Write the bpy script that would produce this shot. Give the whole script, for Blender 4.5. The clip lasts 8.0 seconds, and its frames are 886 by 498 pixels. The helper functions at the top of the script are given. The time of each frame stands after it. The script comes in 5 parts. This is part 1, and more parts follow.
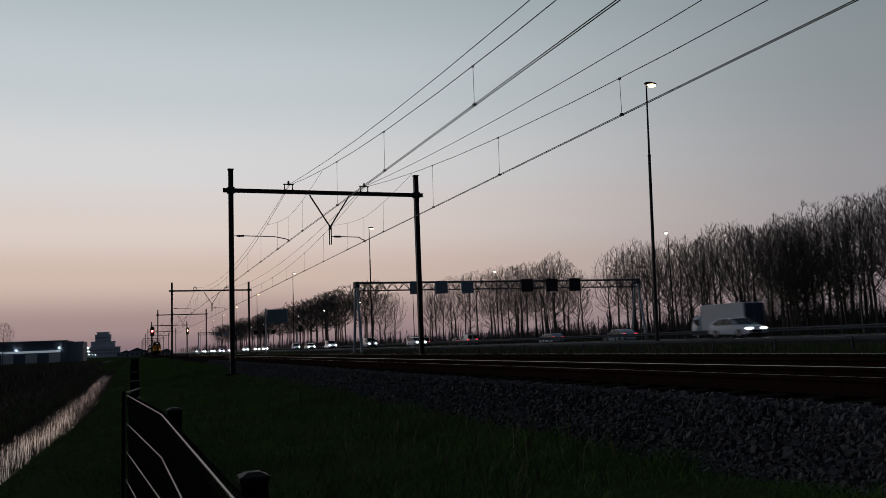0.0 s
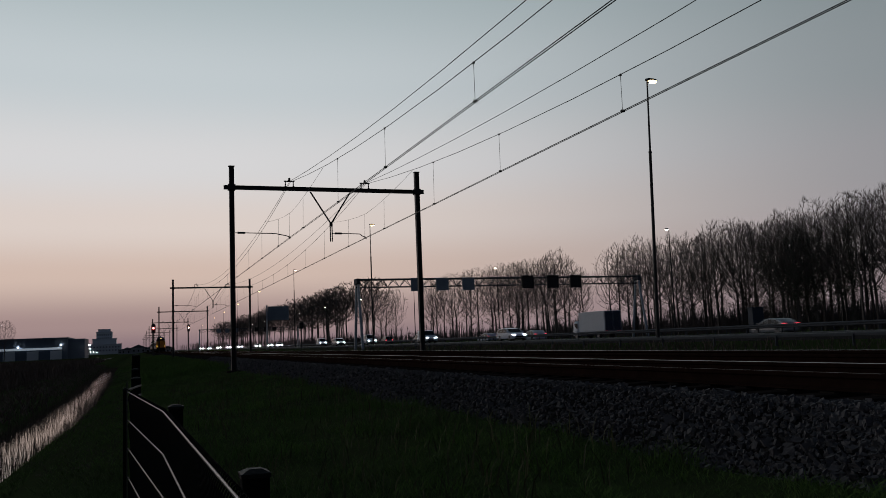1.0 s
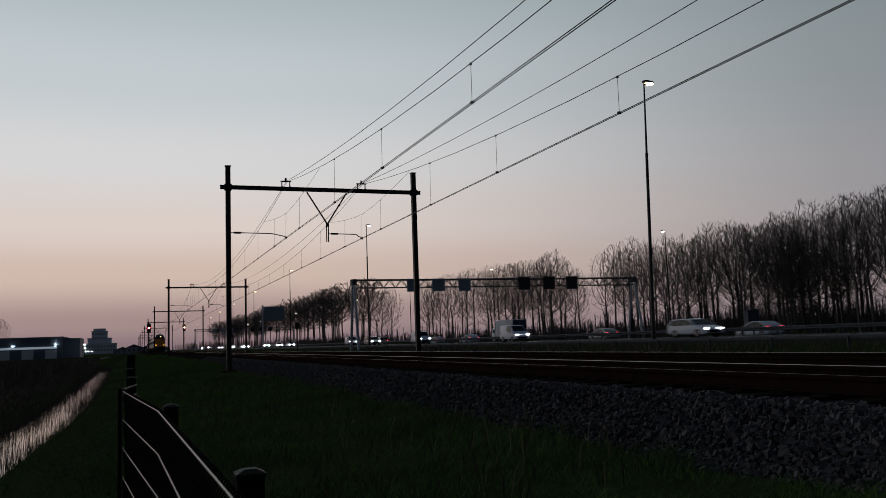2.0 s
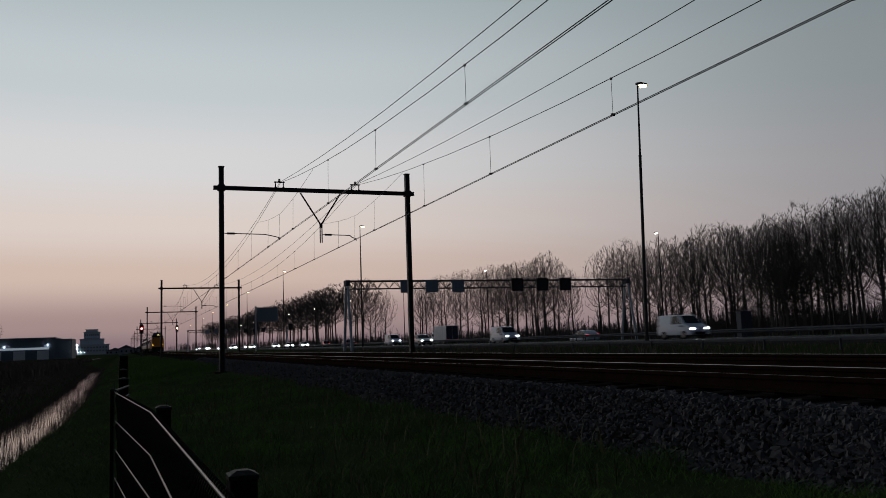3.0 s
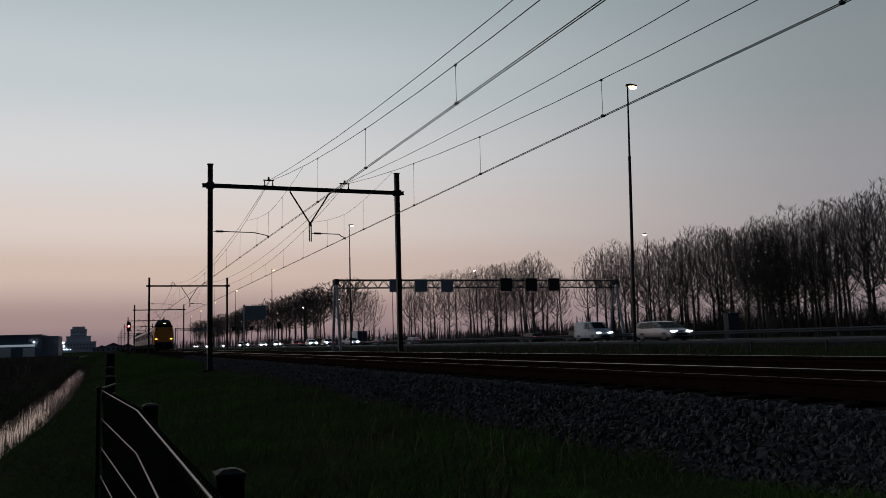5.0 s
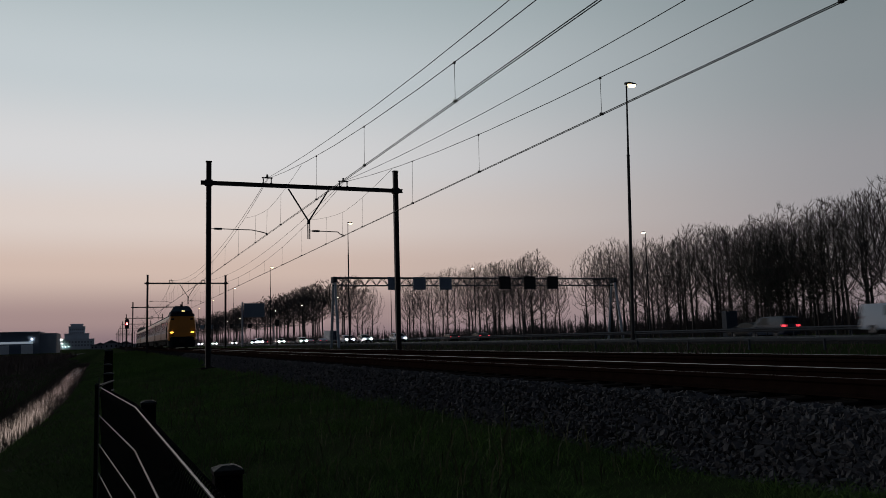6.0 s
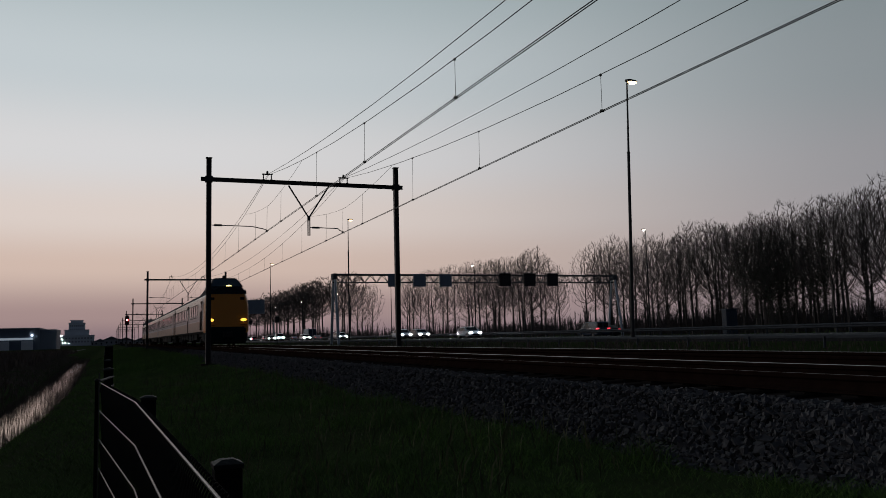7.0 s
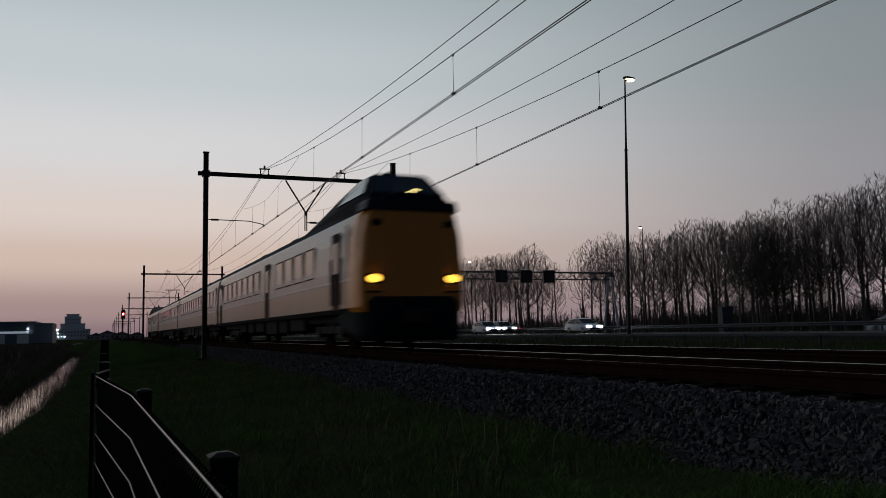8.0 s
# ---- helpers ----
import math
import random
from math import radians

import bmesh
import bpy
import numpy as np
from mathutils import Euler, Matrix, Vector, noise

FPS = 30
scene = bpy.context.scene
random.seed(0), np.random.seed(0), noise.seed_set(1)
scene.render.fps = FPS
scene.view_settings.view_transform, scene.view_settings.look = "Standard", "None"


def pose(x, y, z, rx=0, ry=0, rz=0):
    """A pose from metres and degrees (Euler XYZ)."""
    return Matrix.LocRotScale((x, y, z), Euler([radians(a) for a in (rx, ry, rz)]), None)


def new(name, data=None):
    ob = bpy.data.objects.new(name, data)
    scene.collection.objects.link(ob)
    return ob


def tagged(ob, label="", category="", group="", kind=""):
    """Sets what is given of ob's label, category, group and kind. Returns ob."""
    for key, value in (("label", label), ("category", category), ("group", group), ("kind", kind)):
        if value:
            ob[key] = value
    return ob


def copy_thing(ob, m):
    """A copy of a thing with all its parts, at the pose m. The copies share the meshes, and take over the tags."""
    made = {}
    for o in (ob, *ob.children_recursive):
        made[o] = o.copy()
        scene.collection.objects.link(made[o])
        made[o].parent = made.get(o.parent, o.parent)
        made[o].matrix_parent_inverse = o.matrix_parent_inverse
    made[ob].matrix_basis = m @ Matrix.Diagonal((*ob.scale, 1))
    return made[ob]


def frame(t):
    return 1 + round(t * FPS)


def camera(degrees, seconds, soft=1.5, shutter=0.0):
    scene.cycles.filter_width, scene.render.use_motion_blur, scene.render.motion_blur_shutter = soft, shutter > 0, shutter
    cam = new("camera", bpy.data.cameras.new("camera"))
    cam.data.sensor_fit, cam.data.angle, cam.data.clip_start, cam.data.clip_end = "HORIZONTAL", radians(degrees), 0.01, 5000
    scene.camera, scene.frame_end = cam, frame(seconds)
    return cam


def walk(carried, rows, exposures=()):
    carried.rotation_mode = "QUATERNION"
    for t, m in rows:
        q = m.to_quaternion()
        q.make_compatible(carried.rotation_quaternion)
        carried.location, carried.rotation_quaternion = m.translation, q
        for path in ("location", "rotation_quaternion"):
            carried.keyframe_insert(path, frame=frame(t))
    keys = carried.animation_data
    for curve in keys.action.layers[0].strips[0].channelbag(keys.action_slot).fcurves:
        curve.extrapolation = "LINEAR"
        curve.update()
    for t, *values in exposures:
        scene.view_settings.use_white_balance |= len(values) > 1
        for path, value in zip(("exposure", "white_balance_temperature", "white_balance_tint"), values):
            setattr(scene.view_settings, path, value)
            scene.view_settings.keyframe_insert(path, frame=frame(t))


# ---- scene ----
# Camera: hand-held at one spot beside the line. World: x across the tracks, y along them, z = 0 at rail top.
EYE = (0.0, 0.0, 0.458)
cam = camera(55.9, 8.0, 0.5, 0.5)


def aim(yaw, tilt, lean, sink=0.0):
    """Yaw to the right of the line, tilt upwards and lean, in degrees; sink: how far the hand has dropped, in metres."""
    return Matrix.Translation((EYE[0], EYE[1], EYE[2] - sink)) @ pose(0, 0, 0, 0, 0, -yaw) @ pose(0, 0, 0, 90 + tilt) @ pose(0, 0, 0, 0, 0, lean)


walk(cam, [(t, aim(*a)) for t, *a in (
    (0.0, 20.373, 6.376, -2.221), (0.5, 20.355, 6.234, -2.227), (1.0, 20.305, 6.154, -2.286), (1.5, 20.366, 6.166, -2.156),
    (3.0, 21.003, 6.270, -1.977), (3.5, 21.155, 6.256, -1.914), (4.0, 21.397, 6.252, -1.663), (4.5, 21.654, 6.242, -1.682),
    (6.0, 21.839, 6.079, -1.508, 0.004), (6.5, 21.851, 5.943, -1.532, 0.008), (7.0, 21.828, 5.872, -1.408, 0.012), (7.5, 21.969, 5.742, -1.122, 0.017),
    (8.0, 22.036, 5.602, -1.055, 0.018))])


# ---- light: a clear sky after sunset ----
def lin(r, g, b):
    return tuple(((v / 255 + 0.055) / 1.055) ** 2.4 if v > 10 else v / 255 / 12.92 for v in (r, g, b)) + (1.0,)


def ramp(nt, stops):
    r = nt.nodes.new("ShaderNodeValToRGB")
    r.color_ramp.interpolation = "EASE"
    e = r.color_ramp.elements
    while len(e) < len(stops):
        e.new(0.5)
    for k, (p, c) in zip(e, stops):
        k.position, k.color = p, c
    return r


def math_node(nt, op, a, b=0.0, clamp=False):
    n = nt.nodes.new("ShaderNodeMath")
    n.operation, n.use_clamp = op, clamp
    for k, v in enumerate((a, b)):
        if isinstance(v, (int, float)):
            n.inputs[k].default_value = v
        else:
            nt.links.new(v, n.inputs[k])
    return n.outputs[0]


def make_sky():
    w = bpy.data.worlds.new("dusk")
    scene.world = w
    w.use_nodes = True
    nt = w.node_tree
    nt.nodes.clear()
    co = nt.nodes.new("ShaderNodeTexCoord")
    sep = nt.nodes.new("ShaderNodeSeparateXYZ")
    nt.links.new(co.outputs["Generated"], sep.inputs[0])
    z = math_node(nt, "MAXIMUM", sep.outputs["Z"], 0.0)
    warm = ramp(nt, [(0.0, lin(134, 113, 120)), (0.03, lin(163, 139, 137)), (0.085, lin(208, 185, 173)), (0.14, lin(219, 206, 199)),
                     (0.21, lin(214, 213, 214)), (0.30, lin(194, 202, 206)), (0.42, lin(168, 181, 185)), (0.65, lin(70, 82, 90)), (1.0, lin(35, 46, 62))])
    cool = ramp(nt, [(0.0, lin(127, 115, 122)), (0.04, lin(148, 134, 138)), (0.09, lin(154, 147, 150)), (0.17, lin(149, 148, 152)),
                     (0.27, lin(137, 144, 148)), (0.40, lin(124, 136, 140)), (0.60, lin(58, 68, 76)), (0.8, lin(44, 54, 64)), (1.0, lin(35, 46, 62))])
    dark = ramp(nt, [(0.0, lin(56, 57, 68)), (0.15, lin(58, 60, 70)), (0.4, lin(46, 54, 66)), (1.0, lin(35, 46, 62))])
    for r in (warm, cool, dark):
        nt.links.new(z, r.inputs[0])
    flat = nt.nodes.new("ShaderNodeVectorMath")
    flat.operation = "MULTIPLY"
    flat.inputs[1].default_value = (1, 1, 0)
    nt.links.new(co.outputs["Generated"], flat.inputs[0])
    unit = nt.nodes.new("ShaderNodeVectorMath")
    unit.operation = "NORMALIZE"
    nt.links.new(flat.outputs[0], unit.inputs[0])

    def toward(az):
        d = nt.nodes.new("ShaderNodeVectorMath")
        d.operation = "DOT_PRODUCT"
        d.inputs[1].default_value = (math.sin(radians(az)), math.cos(radians(az)), 0)
        nt.links.new(unit.outputs[0], d.inputs[0])
        return d.outputs["Value"]

    def smooth(v, a, b):
        n = nt.nodes.new("ShaderNodeMapRange")
        n.interpolation_type = "SMOOTHSTEP"
        n.inputs["From Min"].default_value, n.inputs["From Max"].default_value = a, b
        nt.links.new(v, n.inputs["Value"])
        return n.outputs["Result"]

    glow = toward(-14)
    m1 = nt.nodes.new("ShaderNodeMix")
    m1.data_type = "RGBA"
    nt.links.new(smooth(glow, 0.40, 0.99), m1.inputs["Factor"])
    nt.links.new(cool.outputs[0], m1.inputs[6])
    nt.links.new(warm.outputs[0], m1.inputs[7])
    m2 = nt.nodes.new("ShaderNodeMix")
    m2.data_type = "RGBA"
    nt.links.new(smooth(glow, -0.35, 0.45), m2.inputs["Factor"])
    nt.links.new(dark.outputs[0], m2.inputs[6])
    nt.links.new(m1.outputs[2], m2.inputs[7])
    bg = nt.nodes.new("ShaderNodeBackground")
    nt.links.new(m2.outputs[2], bg.inputs["Color"])
    bg.inputs["Strength"].default_value = 1.0
    out = nt.nodes.new("ShaderNodeOutputWorld")
    nt.links.new(bg.outputs[0], out.inputs["Surface"])


make_sky()


# ---- materials ----
def mat(name, color, rough=0.7, metal=0.0, vary=0.25, scale=3.0, fine=40.0, bump=0.15, second=None, per_object=0.0, per_island=0.0, gloss=0.5):
    """A surface with coarse and fine variation; second: the colour that the coarse noise mixes in."""
    m = bpy.data.materials.new(name)
    m.use_nodes = True
    nt = m.node_tree
    b = nt.nodes["Principled BSDF"]
    co = nt.nodes.new("ShaderNodeTexCoord")
    big, small = nt.nodes.new("ShaderNodeTexNoise"), nt.nodes.new("ShaderNodeTexNoise")
    for n, s in ((big, scale), (small, fine)):
        n.inputs["Scale"].default_value, n.inputs["Detail"].default_value = s, 5.0
        nt.links.new(co.outputs["Object"], n.inputs["Vector"])
    mix = nt.nodes.new("ShaderNodeMix")
    mix.data_type = "RGBA"
    dark = second or tuple(c * (1 - 2 * vary) if vary < 0.5 else 0.0 for c in color)
    mix.inputs[6].default_value, mix.inputs[7].default_value = (*dark, 1), (*color, 1)
    f = math_node(nt, "ADD", math_node(nt, "MULTIPLY", big.outputs["Fac"], 1.3), math_node(nt, "MULTIPLY", small.outputs["Fac"], 0.7))
    f = math_node(nt, "SUBTRACT", f, 0.45, True)
    if per_object or per_island:
        src = nt.nodes.new("ShaderNodeObjectInfo" if per_object else "ShaderNodeNewGeometry")
        rnd = src.outputs["Random" if per_object else "Random Per Island"]
        k = per_object or per_island
        f = math_node(nt, "ADD", f, math_node(nt, "MULTIPLY", math_node(nt, "SUBTRACT", rnd, 0.5), k), True)
    nt.links.new(f, mix.inputs["Factor"])
    nt.links.new(mix.outputs[2], b.inputs["Base Color"])
    b.inputs["Metallic"].default_value = metal
    b.inputs["Specular IOR Level"].default_value = gloss
    rr = nt.nodes.new("ShaderNodeMapRange")
    rr.inputs["To Min"].default_value, rr.inputs["To Max"].default_value = max(0.03, rough - 0.12), min(1.0, rough + 0.12)
    nt.links.new(small.outputs["Fac"], rr.inputs["Value"])
    nt.links.new(rr.outputs[0], b.inputs["Roughness"])
    if bump:
        bp = nt.nodes.new("ShaderNodeBump")
        bp.inputs["Strength"].default_value, bp.inputs["Distance"].default_value = bump, 0.02
        nt.links.new(small.outputs["Fac"], bp.inputs["Height"])
        nt.links.new(bp.outputs[0], b.inputs["Normal"])
    return m


def glow_mat(name, color, strength):
    m = bpy.data.materials.new(name)
    m.use_nodes = True
    b = m.node_tree.nodes["Principled BSDF"]
    b.inputs["Base Color"].default_value = (*color, 1)
    b.inputs["Emission Color"].default_value = (*color, 1)
    b.inputs["Emission Strength"].default_value = strength
    return m


STEEL = mat("painted_mast_steel", (0.045, 0.043, 0.045), 0.55, 0.3, 0.3, 2.0, 60.0)
GALV = mat("galvanised_steel", (0.46, 0.51, 0.58), 0.5, 0.2, 0.2, 3.0, 50.0)
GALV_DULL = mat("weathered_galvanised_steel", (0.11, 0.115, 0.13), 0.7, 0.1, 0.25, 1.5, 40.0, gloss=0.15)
WIRE = mat("oxidised_copper_wire", (0.03, 0.03, 0.03), 0.5, 0.6, 0.2, 6.0, 90.0, 0.0)
PORCELAIN = mat("dark_brown_insulator", (0.05, 0.03, 0.025), 0.3, 0.0, 0.2)
RAIL_SIDE = mat("rusty_rail_steel", (0.036, 0.019, 0.015), 0.95, 0.0, 0.3, 5.0, 80.0, gloss=0.0)
RAIL_TOP = mat("polished_rail_head", (0.30, 0.28, 0.27), 0.34, 1.0, 0.08, 4.0, 120.0, 0.02)
CONCRETE = mat("stained_concrete", (0.12, 0.11, 0.10), 0.9, 0.0, 0.25, 2.0, 30.0)
# Bed far darker than the stones: shade between them is in its colour.
BALLAST = mat("shaded_ballast_bed", (0.028, 0.026, 0.027), 0.95, 0.0, 0.35, 9.0, 45.0, 0.9, gloss=0.0)
SLEEPER = mat("oily_brown_sleeper", (0.046, 0.036, 0.032), 0.95, 0.0, 0.3, 2.0, 30.0, gloss=0.0)
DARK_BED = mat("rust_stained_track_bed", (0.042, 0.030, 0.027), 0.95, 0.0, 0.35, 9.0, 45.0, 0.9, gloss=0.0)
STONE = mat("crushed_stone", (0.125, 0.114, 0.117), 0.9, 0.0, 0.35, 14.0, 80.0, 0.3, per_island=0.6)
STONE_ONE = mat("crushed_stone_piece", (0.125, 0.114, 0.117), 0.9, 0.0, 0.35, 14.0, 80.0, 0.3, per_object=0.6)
GROUND = mat("turf_and_soil", (0.052, 0.080, 0.026), 0.95, 0.0, 0.3, 0.35, 6.0, 0.6, second=(0.042, 0.042, 0.025), gloss=0.0)
GRASS = mat("grass_blades", (0.150, 0.265, 0.060), 0.8, 0.0, 0.3, 0.45, 6.0, 0.0, second=(0.070, 0.085, 0.040), per_island=0.3, gloss=0.03)
WEED = mat("yellowed_weed", (0.13, 0.13, 0.05), 0.8, 0.0, 0.3, 2.0, 20.0, 0.0, per_island=0.7)
# Reed and sedge colours lifted: the distance haze is painted into them.
REED = mat("hazy_dry_reed", (0.13, 0.088, 0.066), 0.8, 0.0, 0.3, 2.0, 20.0, 0.0, per_island=0.8)
SEDGE = mat("hazy_brown_sedge", (0.15, 0.105, 0.085), 0.9, 0.0, 0.3, 0.3, 8.0, 0.0, per_island=0.8)
BLUE_SIGN = mat("dark_blue_cabinet_paint", (0.02, 0.04, 0.07), 0.5, 0.0, 0.15, 1.0, 20.0, 0.0)
BARK = mat("dark_bark", (0.125, 0.105, 0.096), 0.95, 0.0, 0.3, 1.2, 20.0, 0.4)
TWIG = mat("bare_twigs", (0.140, 0.115, 0.108), 0.95, 0.0, 0.2, 1.0, 10.0, 0.0)
IVY = mat("ivy_leaves", (0.070, 0.084, 0.058), 0.7, 0.0, 0.3, 1.0, 10.0, 0.0, per_island=0.8)
ASPHALT = mat("asphalt", (0.045, 0.045, 0.047), 0.85, 0.0, 0.2, 0.6, 40.0, 0.3, gloss=0.25)
PAINT_LINE = mat("road_paint", (0.6, 0.6, 0.58), 0.7, 0.0, 0.15, 2.0, 40.0, 0.0)
FENCE = mat("anthracite_powder_coat", (0.005, 0.006, 0.006), 0.8, 0.0, 0.2, 8.0, 90.0, 0.05, gloss=0.1)
# Fence coat made paler and shinier, painting in the sky's glint on folds.
GLINT_ROD = mat("glint_pale_fold_wire", (0.10, 0.10, 0.10), 0.3, 0.6, 0.2, 8.0, 90.0, 0.05)
FENCE_CAP = mat("post_cap_coat", (0.016, 0.016, 0.016), 0.6, 0.0, 0.25, 8.0, 70.0, 0.1, gloss=0.2)
SIGN_BACK = mat("aluminium_sign_back", (0.26, 0.32, 0.38), 0.5, 0.4, 0.12, 1.0, 20.0, 0.0)
SIGN_BLACK = mat("matrix_sign_black", (0.012, 0.012, 0.014), 0.45, 0.0, 0.1, 4.0, 40.0, 0.0)
ROOF_DARK = mat("matt_dark_train_roof", (0.018, 0.023, 0.036), 0.8, 0.0, 0.2, 0.8, 25.0, 0.02, gloss=0.08)
# Lower sides: livery yellow muted by the dark ground's reflection, put into the colour.
DIM_YELLOW = mat("ground_dimmed_yellow_paint", (0.40, 0.23, 0.11), 0.32, 0.0, 0.12, 0.7, 25.0, 0.02)
YELLOW = mat("yellow_train_paint", (0.86, 0.31, 0.035), 0.30, 0.0, 0.09, 0.7, 25.0, 0.02)
# Upper sides: the sky's pale reflection is put into this colour.
PALE = mat("sky_paled_train_paint", (0.33, 0.315, 0.32), 0.30, 0.0, 0.09, 0.7, 25.0, 0.02)
NAVY = mat("dark_blue_train_paint", (0.012, 0.017, 0.034), 0.5, 0.0, 0.2, 0.8, 25.0, 0.02, gloss=0.25)
BROWN = mat("dark_brown_door_paint", (0.06, 0.034, 0.026), 0.8, 0.0, 0.12, 0.7, 25.0, 0.02, gloss=0.1)
# Bluish reflection on the cab windscreen, put into the glass colour.
SCREEN = mat("reflection_blue_windscreen", (0.04, 0.065, 0.085), 0.15, 0.0, 0.1, 1.0, 8.0, 0.0)
APRON = mat("slate_grey_apron_paint", (0.016, 0.023, 0.026), 0.8, 0.0, 0.2, 1.2, 30.0, 0.05, gloss=0.08)
BOGIE = mat("dusty_bogie_steel", (0.045, 0.043, 0.042), 0.8, 0.1, 0.3, 3.0, 40.0, 0.2, gloss=0.2)
STRIP = mat("pale_waist_paint", (0.55, 0.52, 0.52), 0.35, 0.0, 0.09, 0.7, 25.0, 0.02)
STRIPE = mat("violet_blue_corner_stripe", (0.10, 0.095, 0.16), 0.35, 0.0, 0.12, 0.7, 25.0, 0.02)
UNDER = mat("black_underframe", (0.022, 0.022, 0.023), 0.85, 0.0, 0.3, 2.0, 30.0, 0.2, gloss=0.1)
RUBBER = mat("black_rubber", (0.015, 0.015, 0.015), 0.85, 0.0, 0.2, 5.0, 60.0, 0.2)
GLASS = mat("dark_window_glass", (0.015, 0.018, 0.022), 0.10, 0.0, 0.1, 1.0, 8.0, 0.0)
HUB = mat("alloy_wheel", (0.25, 0.25, 0.26), 0.4, 0.8, 0.1, 4.0, 30.0, 0.0)
WHITE_CAR = mat("white_car_paint", (0.62, 0.68, 0.78), 0.28, 0.0, 0.05, 0.8, 30.0, 0.0)
SILVER_CAR = mat("silver_car_paint", (0.36, 0.37, 0.40), 0.30, 0.5, 0.06, 0.8, 30.0, 0.0)
BLACK_CAR = mat("black_car_paint", (0.02, 0.02, 0.023), 0.4, 0.0, 0.1, 0.8, 30.0, 0.0, gloss=0.3)
BLUE_CAR = mat("dark_blue_car_paint", (0.03, 0.05, 0.09), 0.28, 0.0, 0.1, 0.8, 30.0, 0.0)
TRUCK_BOX = mat("white_truck_panel", (0.62, 0.66, 0.72), 0.45, 0.0, 0.07, 0.5, 20.0, 0.0)
# Far walls and roofs: bluish distance haze is put into these base colours.
CLADDING = mat("hazed_blue_grey_cladding", (0.14, 0.18, 0.24), 0.6, 0.2, 0.15, 0.05, 2.0, 0.05)
PALE_WALL = mat("haze_paled_wall_panels", (0.80, 0.84, 0.88), 0.7, 0.0, 0.12, 0.05, 2.0, 0.0)
BRICKISH = mat("haze_greyed_wall", (0.40, 0.41, 0.45), 0.9, 0.0, 0.2, 0.1, 3.0, 0.1)
ROOF = mat("slate_roof_tiles", (0.16, 0.16, 0.18), 0.85, 0.0, 0.2, 0.2, 5.0, 0.1)
HEAD = glow_mat("headlight_glow", (1.0, 0.96, 0.86), 14.0)
HEAD_FAR = glow_mat("oncoming_headlight_glow", (0.97, 0.98, 1.0), 110.0)
HEAD_DISTANT = glow_mat("distant_headlight_glow", (0.97, 0.98, 1.0), 190.0)
CAR_GLASS = mat("tinted_car_glass", (0.012, 0.018, 0.022), 0.2, 0.0, 0.1, 1.0, 8.0, 0.0, gloss=0.2)
TAIL_OFF = mat("dark_red_lamp_lens", (0.12, 0.01, 0.01), 0.3, 0.0, 0.1, 3.0, 30.0, 0.0)
TOP_HEAD = glow_mat("train_top_headlight_glow", (1.0, 0.80, 0.30), 3.0)
TAIL = glow_mat("tail_light_glow", (1.0, 0.06, 0.09), 2.2)
TRAIN_HEAD = glow_mat("train_headlight_glow", (1.0, 0.52, 0.06), 2.2)
# Added glow that brightens the warehouse band; no lamp stands behind it.
BAND_GLOW = glow_mat("pale_band_glow", (0.75, 0.88, 1.0), 0.22)
SODIUM = glow_mat("street_lamp_glow", (1.0, 0.70, 0.34), 6.0)
LAMP_WHITE = glow_mat("white_street_lamp_glow", (1.0, 0.86, 0.68), 12.0)
RED_SIGNAL = glow_mat("red_signal_glow", (1.0, 0.07, 0.07), 22.0)
AMBER_SIGNAL = glow_mat("amber_signal_glow", (1.0, 0.50, 0.34), 16.0)
SITE_LIGHT = glow_mat("white_site_light", (0.92, 0.95, 1.0), 30.0)


# ---- building blocks ----
def part(name, bm, material, parent=None, label="", smooth=False):
    me = bpy.data.meshes.new(name)
    bm.normal_update()
    bm.to_mesh(me)
    bm.free()
    for m in material if isinstance(material, (list, tuple)) else (material,):
        me.materials.append(m)
    if smooth:
        for p in me.polygons:
            p.use_smooth = True
    ob = new(name, me)
    if parent:
        ob.parent = parent
    return tagged(ob, label)


def raw(name, verts, faces, material, parent=None, label=""):
    me = bpy.data.meshes.new(name)
    me.from_pydata(verts, [], faces)
    me.materials.append(material)
    ob = new(name, me)
    if parent:
        ob.parent = parent
    return tagged(ob, label)


def share(ob, name, m, parent):
    """Another object on the same mesh."""
    o = new(name, ob.data)
    o.parent = parent
    o.matrix_basis = m
    return o


def box(bm, a, b, bevel=0.0, index=0):
    """A box between two corners."""
    c = [(p + q) / 2 for p, q in zip(a, b)]
    s = [abs(q - p) for p, q in zip(a, b)]
    r = bmesh.ops.create_cube(bm, size=1.0, matrix=Matrix.Translation(c) @ Matrix.Diagonal((*s, 1)))
    fs = {f for v in r["verts"] for f in v.link_faces}
    for f in fs:
        f.material_index = index
    if bevel:
        es = list({e for v in r["verts"] for e in v.link_edges})
        bmesh.ops.bevel(bm, geom=es, offset=bevel, segments=2, affect="EDGES", profile=0.6)
    return bm


def bar(bm, a, b, r0, r1=None, n=8, index=0):
    """A round or angular bar from a to b."""
    a, b = Vector(a), Vector(b)
    r1 = r0 if r1 is None else r1
    d = b - a
    q = d.to_track_quat("Z", "Y")
    rings = []
    for p, r in ((a, r0), (b, r1)):
        rings.append([bm.verts.new(p + q @ Vector((r * math.cos(2 * math.pi * (k + 0.5) / n), r * math.sin(2 * math.pi * (k + 0.5) / n), 0))) for k in range(n)])
    fs = [bm.faces.new((rings[0][k], rings[0][(k + 1) % n], rings[1][(k + 1) % n], rings[1][k])) for k in range(n)]
    fs += [bm.faces.new(rings[0][::-1]), bm.faces.new(rings[1])]
    for f in fs:
        f.material_index = index
    return bm


